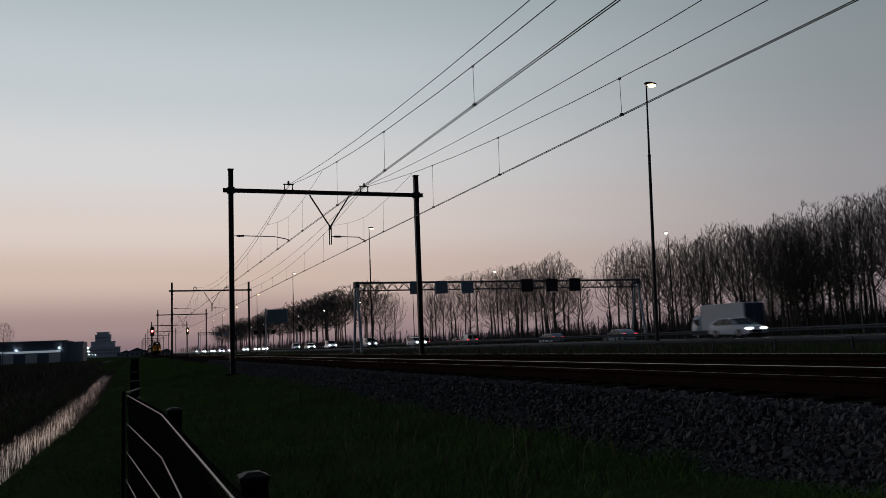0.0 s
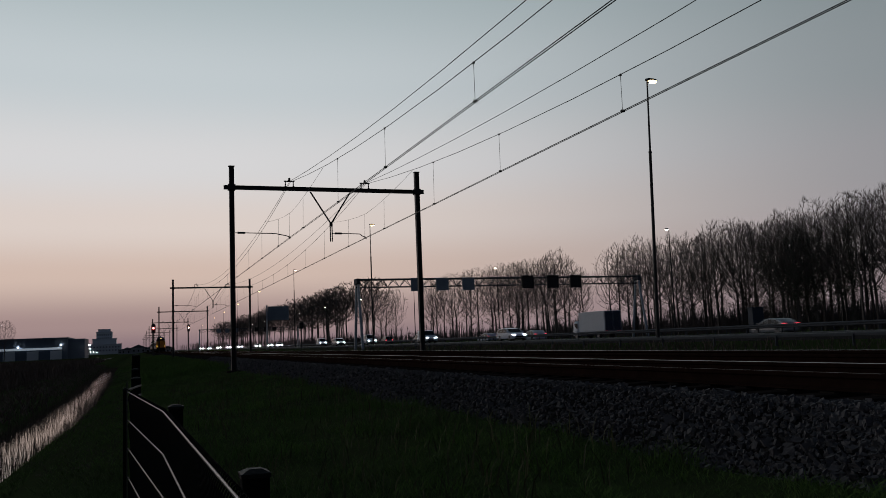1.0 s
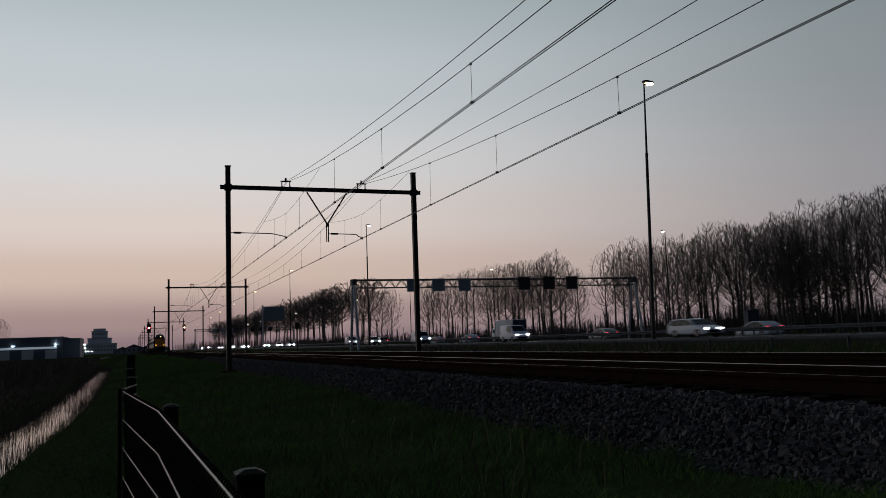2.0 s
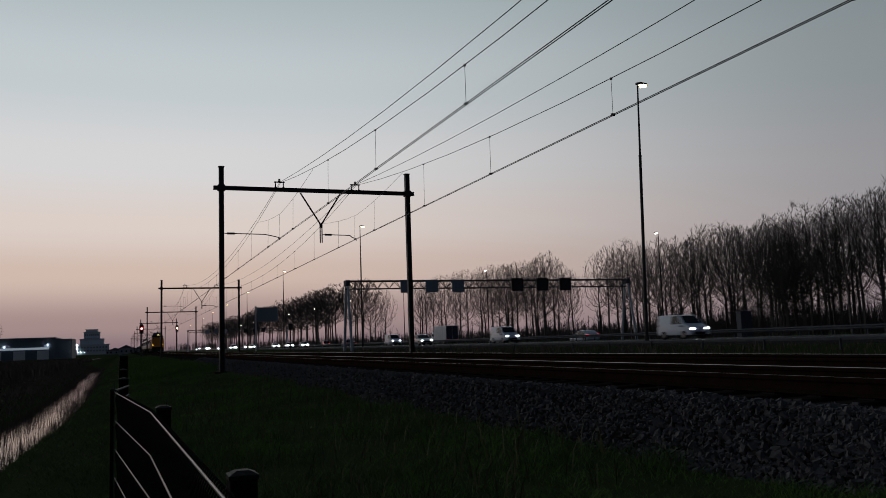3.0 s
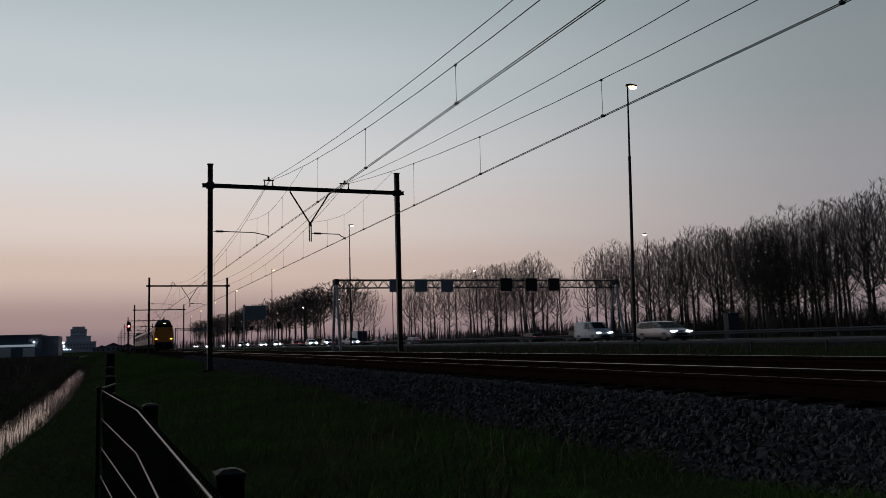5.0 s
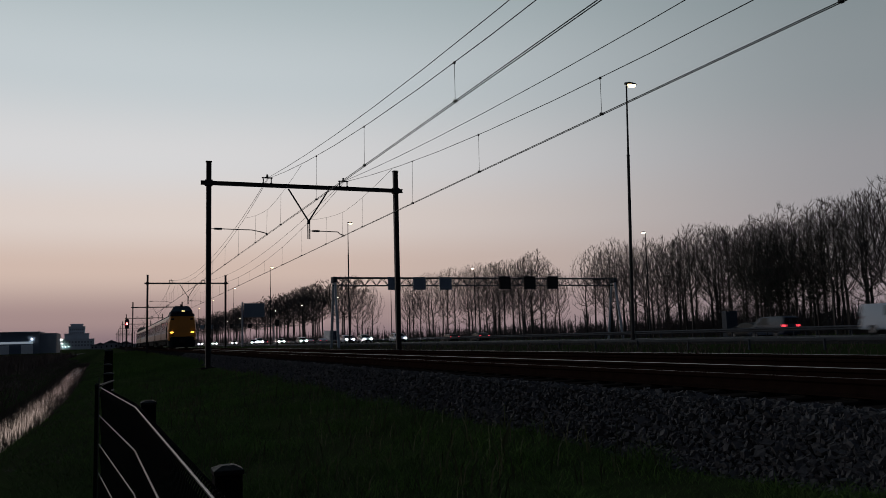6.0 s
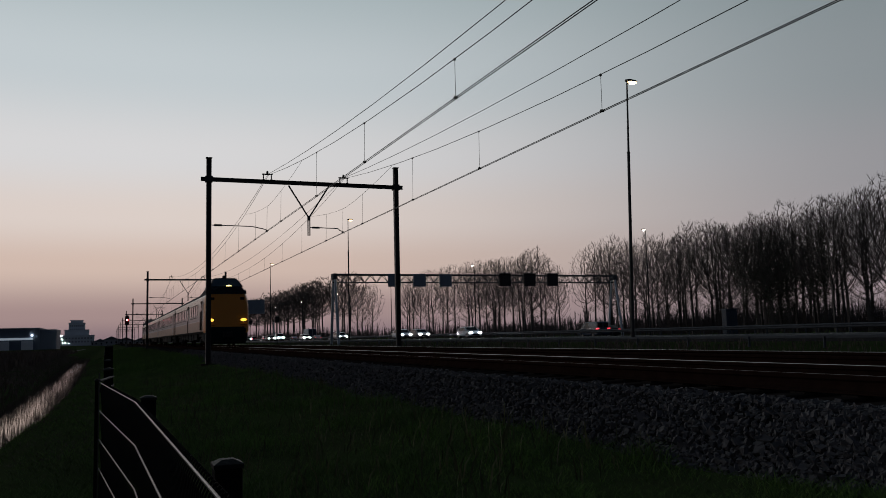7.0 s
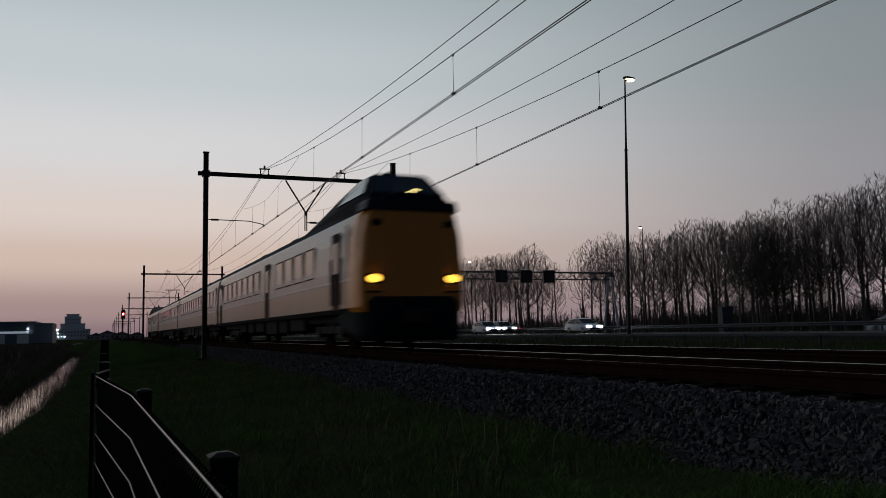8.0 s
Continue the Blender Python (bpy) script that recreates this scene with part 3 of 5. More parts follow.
def make_roads():
    for x0, x1, side in ((28.2, 46.4, "near"), (48.7, 60.6, "far")):
        r = empty("road", None, "asphalt carriageway of the motorway with lane lines", "road", "carriageways", "structure")
        bm = nb()
        z = ROAD_Z if side == "near" else FAR_Z
        box(bm, (x0, -300, z - 0.4), (x1, 1200, z))
        part("carriageway", bm, ASPHALT, r)
        for x in (x0 + 0.5, x1 - 0.5):
            bm = nb()
            box(bm, (x - 0.08, -300, z), (x + 0.08, 1200, z + 0.004))
            part("edge_line", bm, PAINT_LINE, r)
        lanes = (36.9, 39.9, 42.8) if side == "near" else (52.2, 55.7)
        bm = nb()
        for x in lanes:
            for k in range(60):
                box(bm, (x - 0.06, -60 + 12 * k, z), (x + 0.06, -57 + 12 * k, z + 0.004))
        tagged(part("lane_dashes", bm, PAINT_LINE, r), kind="stuff")


def make_guard_rails():
    for x, top, ground, way in ((25.0, 0.10, -0.45, 1), (46.9, 0.60, -0.22, -1), (48.2, 0.60, -0.22, 1), (61.4, 0.62, -0.22, -1)):
        g = empty("guard_rail", pose(x, 0, 0), "galvanised steel crash barrier beside the motorway", "guard rail", "crash barriers")
        if way > 0 and x < 30:
            ring = [(-0.06, -0.02), (-0.06, -0.11), (-0.04, -0.13), (0.06, -0.13), (0.08, -0.11), (0.08, -0.02), (0.06, 0.0), (-0.04, 0.0)]
        else:
            prof = [(0.0, 0.0), (0.03, -0.02), (0.08, -0.06), (0.08, -0.11), (0.02, -0.15), (0.02, -0.17), (0.08, -0.21), (0.08, -0.26), (0.03, -0.30), (0.0, -0.32)]
            ring = [(px * way, pz) for px, pz in prof] + [((px - 0.012) * way, pz) for px, pz in prof[::-1]]
        bm = nb()
        loft(bm, [[(a, y, top + b) for a, b in ring] for y in (-80, 420)])
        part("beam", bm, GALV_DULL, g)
        bm = nb()
        box(bm, (-0.06 * way - 0.05, -0.03, ground - 0.2), (-0.06 * way + 0.05, 0.03, top - 0.03), 0.008)
        first = part("post", bm, GALV_DULL, g)
        first.location.y = 4.0
        for k in range(1, 60):
            share(first, "post", pose(0, 4.0 + 4.0 * k, 0), g)


def street_lamp(height, arm, glow, label):
    """A tapered mast with a joint and one flat luminaire on a short arm along +x."""
    p = empty("street_lamp", None, label, "street lamp", "motorway lamps")
    bm = nb()
    bar(bm, (0, 0, -1.4), (0, 0, 0.6), 0.13, 0.13, 12)
    bar(bm, (0, 0, 0.6), (0, 0, height * 0.72), 0.105, 0.085, 12)
    bar(bm, (0, 0, height * 0.72), (0, 0, height * 0.725), 0.10, 0.10, 12)
    bar(bm, (0, 0, height * 0.725), (0, 0, height), 0.065, 0.045, 12)
    part("mast", bm, STEEL, p)
    bm = nb()
    bar(bm, (0, 0, height - 0.05), (arm * 0.5, 0, height + 0.06), 0.04, 0.035)
    loft(bm, [[(x, y * w, height + 0.08 + z * t) for y, z in ((-0.2, 0), (-0.16, 0.13), (0, 0.18), (0.16, 0.13), (0.2, 0))]
              for x, w, t in ((-0.1, 0.4, 0.6), (arm * 0.3, 0.9, 1.0), (arm, 0.9, 0.8), (arm + 0.12, 0.5, 0.4))])
    part("luminaire", bm, STEEL, p)
    bm = nb()
    loft(bm, [[(x, y * w, height + 0.08 - z * w) for y, z in ((-0.19, 0), (-0.14, 0.14), (0.14, 0.14), (0.19, 0))]
              for x, w in ((arm * 0.2, 0.5), (arm * 0.55, 1.0), (arm + 0.05, 0.7))])
    part("lamp_glass", bm, glow, p, "glowing lamp bowl")
    return p


def make_lamps():
    a = street_lamp(15.5, 0.55, SODIUM, "tall slim grey lamp post with a lit warm lamp")
    a.matrix_basis = pose(28.3, 41.3, ROAD_Z - 0.15, 0, 1.6, 0)
    for k in range(1, 9):
        copy_thing(a, pose(28.3 + 1.65 * k, 40.8 + 68.5 * k, ROAD_Z + 0.8))
    b = street_lamp(13.1, -0.5, LAMP_WHITE, "slim lamp post with a lit white lamp beyond the motorway")
    b.matrix_basis = pose(63.3, 88.5, ROAD_Z)
    for k in range(1, 9):
        copy_thing(b, pose(62.6, 91.5 + 49.5 * k, ROAD_Z))


def gantry():
    """Sign gantry over both carriageways: lattice girder on splayed legs, with signs."""
    g = empty("sign_gantry", None, "grey lattice sign gantry with matrix signs across the motorway", "sign gantry", "motorway gantries")
    x0, x1, zt, zb = 24.0, 62.2, 7.75, 6.85
    for y, z in ((-0.45, zt), (0.45, zt), (0, zb)):
        bm = nb()
        bar(bm, (x0 - 0.2, y, z), (x1 + 0.2, y, z), 0.09, None, 8)
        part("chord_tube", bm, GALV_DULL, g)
    bm = nb()
    n = 26
    for k in range(n):
        a, b = x0 + (x1 - x0) * k / n, x0 + (x1 - x0) * (k + 1) / n
        m = (a + b) / 2
        for y in (-0.45, 0.45):
            bar(bm, (a, y, zt), (m, 0, zb), 0.04, None, 6)
            bar(bm, (m, 0, zb), (b, y, zt), 0.04, None, 6)
        bar(bm, (a, -0.45, zt), (a, 0.45, zt), 0.035, None, 6)
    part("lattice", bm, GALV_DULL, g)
    for x in (x0, x1):
        for y in (-1.35, 1.35):
            bm = nb()
            bar(bm, (x, y * 1.3, -0.55), (x, y * 0.25, zt - 0.25), 0.17, 0.15, 10)
            part("leg", bm, GALV, g, "pale galvanised tubular leg")
        bm = nb()
        box(bm, (x - 0.25, -0.6, zt - 0.55), (x + 0.25, 0.6, zt + 0.12), 0.04)
        part("head_plate", bm, GALV_DULL, g)
    for x in (31.2, 34.4, 37.8):
        bm = nb()
        box(bm, (x - 0.8, -0.62, 6.3), (x + 0.8, -0.5, 7.85), 0.03)
        box(bm, (x - 0.7, -0.64, 6.45), (x + 0.7, -0.62, 6.5))
        box(bm, (x - 0.7, -0.64, 7.6), (x + 0.7, -0.62, 7.65))
        part("sign_back", bm, SIGN_BACK, g, "blue-grey back of a matrix sign")
    for x in (45.8, 49.3, 52.6):
        bm = nb()
        box(bm, (x - 0.8, -0.75, 6.35), (x + 0.8, -0.5, 7.95), 0.05)
        box(bm, (x - 0.86, -0.95, 7.93), (x + 0.86, -0.6, 7.98), 0.01)
        part("matrix_sign", bm, SIGN_BLACK, g, "black unlit matrix sign")
    return g


def make_gantries():
    g = gantry()
    g.matrix_basis = pose(0.35, 95.2, 0)
    copy_thing(g, pose(-1.0, 337, 0))


def make_direction_sign():
    s = empty("direction_sign", pose(25.8, 178, 0), "large blue-grey direction sign panel on a tall post", "road sign")
    bm = nb()
    box(bm, (-0.16, -0.16, -0.8), (0.16, 0.16, 9.0), 0.03)
    part("post", bm, GALV, s)
    bm = nb()
    box(bm, (0.25, -0.1, 5.8), (4.6, 0.0, 8.75), 0.05)
    panel = part("panel", bm, SIGN_BACK, s)
    for k in range(6):
        bm = nb()
        box(bm, (0.3, -0.13, 6.0 + 0.5 * k), (4.55, -0.1, 6.05 + 0.5 * k))
        part("rib", bm, SIGN_BACK, panel)
    for z in (6.4, 8.2):
        bm = nb()
        box(bm, (-0.2, 0.0, z - 0.06), (4.4, 0.12, z + 0.06), 0.01)
        part("bracket", bm, GALV, s)


make_roads()
make_guard_rails()
make_lamps()
make_gantries()
make_direction_sign()


# ---- vehicles ----
def wheel(bm_tyre, bm_hub, x, y, r, w):
    bar(bm_tyre, (x - w / 2, y, r), (x + w / 2, y, r), r, None, 18)
    s = 1 if x > 0 else -1
    bar(bm_hub, (x + s * w * 0.4, y, r), (x + s * (w * 0.5 + 0.012), y, r), r * 0.62, r * 0.55, 12)


SHAPES = {
    # side outline from the front bumper over the roof to the tail, glass outline, width, wheel places, lamp height
    "hatchback": dict(out=[(0.0, 0.32), (0.0, 0.62), (-0.12, 0.78), (-0.95, 0.98), (-1.75, 1.42), (-2.3, 1.5), (-3.2, 1.47), (-3.95, 1.12), (-4.15, 0.9), (-4.18, 0.4), (-4.05, 0.3), (-0.1, 0.25)],
                      glass=[(-1.02, 1.0), (-1.78, 1.40), (-2.3, 1.45), (-3.15, 1.41), (-3.8, 1.08), (-3.4, 0.98)], width=1.78, wheels=(-0.85, -3.4), lamp=0.68, pillars=(-2.05, -2.95)),
    "estate": dict(out=[(0.0, 0.3), (0.0, 0.6), (-0.14, 0.76), (-1.05, 0.96), (-1.9, 1.40), (-2.5, 1.48), (-4.1, 1.44), (-4.6, 1.0), (-4.68, 0.45), (-4.5, 0.3), (-0.1, 0.24)],
                   glass=[(-1.12, 0.98), (-1.93, 1.37), (-2.5, 1.43), (-4.02, 1.39), (-4.38, 1.02), (-3.6, 0.96)], width=1.82, wheels=(-0.9, -3.65), lamp=0.68, pillars=(-2.25, -3.25)),
    "van": dict(out=[(0.0, 0.36), (0.0, 0.75), (-0.1, 0.92), (-0.75, 1.16), (-1.4, 1.8), (-1.75, 1.9), (-4.1, 1.92), (-4.24, 1.84), (-4.3, 0.5), (-4.18, 0.34), (-0.1, 0.3)],
                glass=[(-0.84, 1.2), (-1.46, 1.79), (-1.75, 1.84), (-2.45, 1.82), (-2.45, 1.2)], width=1.84, wheels=(-0.85, -3.4), lamp=0.80, pillars=(-1.62,)),
    "large_van": dict(out=[(0.0, 0.38), (0.0, 0.85), (-0.12, 1.02), (-0.85, 1.3), (-1.6, 2.15), (-2.0, 2.32), (-5.3, 2.36), (-5.45, 2.25), (-5.5, 0.55), (-5.35, 0.4), (-0.1, 0.34)],
                      glass=[(-0.95, 1.35), (-1.6, 2.05), (-1.9, 2.12), (-2.6, 2.1), (-2.6, 1.35)], width=1.98, wheels=(-0.95, -4.3), lamp=0.9, pillars=(-1.78,)),
}


def car(kind, paint, label, group, lamps, rear, glare=1.0):
    """A road vehicle with its front at the origin, heading +y."""
    s = SHAPES[kind]
    v = empty(kind if kind != "large_van" else "van", None, label, "van" if "van" in kind else "car", group)
    w = s["width"] / 2
    bm = nb()
    prism(bm, s["out"], -w, w, 0, 0.16, 0.85)
    bmesh.ops.bevel(bm, geom=list(bm.edges), offset=0.05, segments=2, affect="EDGES", profile=0.6)
    part("body", bm, paint, v, "", True)
    zmin = 0.85
    g = s["glass"]
    for side in (-1, 1):
        bm = nb()
        ring = []
        for y, z in g:
            ring.append(bm.verts.new((side * (w * (1 - 0.16 * max(0.0, z - zmin)) + 0.006), y + (-0.16 if y > -1.5 else 0.0), z - 0.02)))
        bm.faces.new(ring if side > 0 else ring[::-1])
        ex = bmesh.ops.extrude_face_region(bm, geom=list(bm.faces))
        for q in ex["geom"]:
            if isinstance(q, bmesh.types.BMVert):
                q.co.x -= side * 0.05
        bmesh.ops.recalc_face_normals(bm, faces=bm.faces)
        part("side_window", bm, CAR_GLASS, v)
        for py in s["pillars"]:
            bm = nb()
            xo = side * (w * 0.92 + 0.012)
            bar(bm, (side * (w * (1 - 0.16 * 0.1) + 0.006), py, 0.97), (side * (w * (1 - 0.16 * (g[2][1] - 0.85)) + 0.006), py + 0.05, g[2][1] - 0.04), 0.03, None, 6)
            part("pillar", bm, paint, v)
        bm = nb()
        box(bm, (side * w, g[0][0] - 0.28, 0.98), (side * (w + 0.17), g[0][0] - 0.14, 1.12), 0.03)
        part("mirror", bm, paint, v)
    for (ya, za), (yb, zb), nm in ((g[0], g[1], "windscreen"),) + (((g[3], g[4], "rear_window"),) if kind in ("hatchback", "estate") else ()):
        bm = nb()
        off = 0.035 if nm == "windscreen" else -0.05
        wa, wb = w * (1 - 0.16 * max(0.0, za - zmin)) - 0.1, w * (1 - 0.16 * (zb - zmin)) - 0.08
        sec = []
        for y, z, hw in ((ya, za, wa), (yb, zb, wb)):
            sec.append([(-hw, y + off, z + 0.035), (hw, y + off, z + 0.035), (hw, y + off - 0.03, z), (-hw, y + off - 0.03, z)])
        loft(bm, sec)
        part(nm, bm, CAR_GLASS, v)
    if "van" in kind:
        bm = nb()
        tail = s["out"][8][0]
        for sx in (-0.42, 0.42):
            box(bm, (sx - 0.32, tail - 0.012, 1.25), (sx + 0.32, tail + 0.05, 1.75), 0.02)
        part("rear_window", bm, CAR_GLASS, v)
    for x in (-w + 0.1, w - 0.1):
        for y in s["wheels"]:
            bt, bh = nb(), nb()
            wheel(bt, bh, x, y, 0.32, 0.22)
            wp = part("wheel", bt, RUBBER, v)
            part("rim", bh, HUB, wp)
    z = s["lamp"]
    for x in (-w + 0.24, w - 0.24):
        bm = nb()
        box(bm, (x - 0.17 * glare, -0.14, z - 0.07 * glare), (x + 0.17 * glare, 0.02, z + 0.08 * glare), 0.025)
        part("headlight", bm, lamps, v, "lit white headlight")
        bm = nb()
        tail = min(y for y, _ in s["out"])
        hz = 0.95 if "van" not in kind else 1.1
        box(bm, (x * 1.12 - 0.11, tail - 0.015, hz - 0.09), (x * 1.12 + 0.11, tail + 0.14, hz + 0.08), 0.025)
        part("tail_light", bm, rear, v, "red tail light")
    bm = nb()
    box(bm, (-w * 0.62, -0.03, 0.36), (w * 0.62, 0.016, 0.56), 0.02)
    box(bm, (-w * 0.85, -0.1, 0.24), (w * 0.85, 0.012, 0.33), 0.02)
    part("grille", bm, UNDER, v)
    return v


def box_truck(group):
    """A box lorry with its front at the origin, heading +y."""
    v = empty("box_truck", None, "white box lorry with a dark rear door", "truck", group)
    bm = nb()
    prism(bm, [(0, 0.5), (0, 1.3), (-0.12, 1.55), (-0.35, 2.35), (-0.6, 2.5), (-1.75, 2.5), (-1.75, 0.5)], -1.12, 1.12, 0, 0.06, 1.5)
    bmesh.ops.bevel(bm, geom=list(bm.edges), offset=0.05, segments=2, affect="EDGES")
    part("cab", bm, WHITE_CAR, v, "", True)
    bm = nb()
    loft(bm, [[(-1.0, y + 0.02, z), (1.0, y + 0.02, z), (1.0, y - 0.02, z), (-1.0, y - 0.02, z)] for y, z in ((-0.14, 1.58), (-0.33, 2.3))])
    for s in (-1, 1):
        box(bm, (s * 1.06, -1.3, 1.5), (s * 1.10, -0.45, 2.2), 0.02)
    part("cab_windows", bm, CAR_GLASS, v)
    bm = nb()
    box(bm, (-1.25, -8.6, 1.0), (1.25, -1.9, 3.62), 0.04)
    cargo = part("cargo_box", bm, TRUCK_BOX, v, "white panelled cargo box")
    bm = nb()
    box(bm, (-1.262, -0.02, 1.05), (1.262, 0.02, 3.56))
    rib = part("panel_rib", bm, TRUCK_BOX, cargo)
    rib.location.y = -8.48
    for k in range(1, 7):
        share(rib, "panel_rib", pose(0, -8.48 + k * 1.08, 0), cargo)
    bm = nb()
    for x in (-0.6, 0.6):
        box(bm, (x - 0.57, -8.64, 1.08), (x + 0.57, -8.59, 3.52), 0.02)
    part("rear_door", bm, BLUE_CAR, v, "dark blue rear door")
    bm = nb()
    for x in (-0.45, 0.45):
        box(bm, (x - 0.08, -8.5, 0.7), (x + 0.08, -0.6, 0.98))
    box(bm, (-1.2, -8.6, 0.62), (1.2, -8.48, 0.78), 0.02)
    part("chassis", bm, UNDER, v)
    for x in (-0.98, 0.98):
        for y in (-0.95, -6.6):
            bt, bh = nb(), nb()
            wheel(bt, bh, x, y, 0.45, 0.28)
            wp = part("wheel", bt, RUBBER, v)
            part("rim", bh, HUB, wp)
        bm = nb()
        box(bm, (x * 0.9 - 0.15, -0.05, 0.72), (x * 0.9 + 0.15, 0.02, 0.88), 0.02)
        part("headlight", bm, HEAD, v)
        bm = nb()
        box(bm, (x - 0.13, -8.66, 0.82), (x + 0.13, -8.6, 0.95), 0.02)
        part("tail_light", bm, TAIL, v)
    return v


# kind, paint, label, lane, front at 0 s, speed
ONCOMING = [
    ("hatchback", WHITE_CAR, "white hatchback with bright headlights on the motorway", 41.4, 48.2, 34.46),
    ("estate", WHITE_CAR, "white estate car with bright headlights on the motorway", 41.2, 122.1, 34.94),
    ("van", WHITE_CAR, "white delivery van with bright headlights on the motorway", 41.4, 150.8, 32.51),
    ("van", WHITE_CAR, "white panel van with bright headlights on the motorway", 41.2, 183.6, 32.46),
    ("van", WHITE_CAR, "plain white van with bright headlights on the motorway", 44.2, 243.7, 34.87),
    ("estate", SILVER_CAR, "silver estate car with bright headlights on the motorway", 38.4, 193.0, 28.58),
    ("hatchback", WHITE_CAR, "white hatchback with lit headlights in the traffic", 44.2, 306.2, 29.50),
    ("hatchback", SILVER_CAR, "silver hatchback with lit headlights in the traffic", 44.2, 328.2, 29.93),
    ("hatchback", WHITE_CAR, "white hatchback with lit headlights in the traffic", 41.4, 340.4, 31.65),
    ("hatchback", SILVER_CAR, "silver hatchback with lit headlights far off", 41.4, 397.7, 34.57),
    ("estate", SILVER_CAR, "silver estate car with lit headlights far off", 44.2, 423.5, 31.97),
    ("van", WHITE_CAR, "white van with lit headlights far off", 41.4, 441.6, 31.97),
    ("hatchback", BLACK_CAR, "black hatchback with lit headlights far off", 38.4, 408.8, 27.82),
    ("hatchback", WHITE_CAR, "white hatchback with lit headlights far off", 44.2, 472.7, 31.97),
    ("estate", BLACK_CAR, "black estate car with lit headlights far off", 41.4, 491.8, 31.32),
    ("hatchback", SILVER_CAR, "silver hatchback with lit headlights far off", 44.2, 521.8, 31.97),
    ("estate", WHITE_CAR, "white estate car with lit headlights far off", 41.4, 552.0, 31.32),
    ("hatchback", BLACK_CAR, "black hatchback with lit headlights far off", 38.4, 572.3, 29.78),
]
LEAVING = [
    ("hatchback", SILVER_CAR, "silver hatchback with red tail lights driving away", 54.0, 34.3, 28.5),
    ("hatchback", WHITE_CAR, "white hatchback with red tail lights driving away", 54.0, 4.0, 30.1),
    ("estate", BLACK_CAR, "black estate car with red tail lights driving away", 57.4, -43.6, 31.15),
    ("hatchback", BLACK_CAR, "black hatchback with red tail lights driving away", 54.0, -54.5, 29.5),
    ("van", BLUE_CAR, "dark blue van with red tail lights driving away", 54.0, -116.1, 29.3),
    ("hatchback", BLACK_CAR, "black hatchback with red tail lights driving away", 57.4, -86.6, 25.5),
    ("hatchback", WHITE_CAR, "white hatchback with red tail lights driving away", 50.5, 82.8, 21.7),
    ("estate", WHITE_CAR, "white estate car with red tail lights driving away", 57.4, 112.8, 24.2),
    ("van", SILVER_CAR, "silver van with red tail lights driving away", 50.5, 128.3, 24.2),
    ("estate", BLACK_CAR, "black estate car with red tail lights driving away", 57.4, 151.1, 24.2),
    ("van", BLUE_CAR, "dark van with red tail lights driving away", 54.0, 161.5, 26.2),
    ("hatchback", WHITE_CAR, "white hatchback with red tail lights driving away", 50.5, -182.8, 28.3),
]
MOVING = []


def make_vehicles():
    for kind, paint, label, x, y, v in ONCOMING:
        ob = car(kind, paint, label, "oncoming traffic", HEAD_FAR if y < 250 else HEAD_DISTANT, TAIL_OFF, 0.58 if y < 250 else 1.0)
        MOVING.append((ob, x, y, -v, 180))
    for kind, paint, label, x, y, v in LEAVING:
        ob = car(kind, paint, label, "traffic driving away", HEAD, TAIL)
        MOVING.append((ob, x, y, v, 0))
    MOVING.append((box_truck("traffic driving away"), 57.4, 75.6, 26.4, 0))


make_vehicles()


# ---- train ----
TRAIN_FRONT, TRAIN_SPEED = 19.02, 35.2    # place of the nose at 8 s, and its speed


def body_ring(y, half=1.39, roof=3.86, low=0.92):
    """Cross-section of a coach."""
    side = [(half - 0.05, low), (half, low + 0.12), (half, 2.0), (half - 0.03, 2.75), (half - 0.12, 3.25), (half - 0.32, 3.55), (half - 0.75, roof - 0.08), (0.25, roof)]
    return [(x, y, z) for x, z in side] + [(-x, y, z) for x, z in side[::-1]]


def bogie(parent, y):
    b = nb()
    for x in (-1.0, 1.0):
        box(b, (x - 0.07, y - 1.75, 0.42), (x + 0.07, y + 1.75, 0.62), 0.03)
        for dy in (-1.25, 1.25):
            box(b, (x - 0.14, y + dy - 0.2, 0.32), (x + 0.14, y + dy + 0.2, 0.6), 0.04)
        bar(b, (x, y - 0.35, 0.45), (x, y - 0.35, 0.85), 0.12)
        bar(b, (x, y + 0.35, 0.45), (x, y + 0.35, 0.85), 0.12)
    box(b, (-1.0, y - 0.3, 0.45), (1.0, y + 0.3, 0.7))
    part("bogie", b, BOGIE, parent)
    for dy in (-1.25, 1.25):
        b = nb()
        for x in (-0.75, 0.75):
            bar(b, (x - 0.065, y + dy, 0.46), (x + 0.065, y + dy, 0.46), 0.46, None, 20)
        bar(b, (-0.75, y + dy, 0.46), (0.75, y + dy, 0.46), 0.08)
        part("wheelset", b, RAIL_SIDE, parent)


NOSE = ((0.0, 0.90), (0.03, 0.93), (0.09, 0.96), (0.2, 0.98), (0.38, 0.995), (0.6, 1.0), (0.9, 1.0))    # depth and width of the rounded front corners


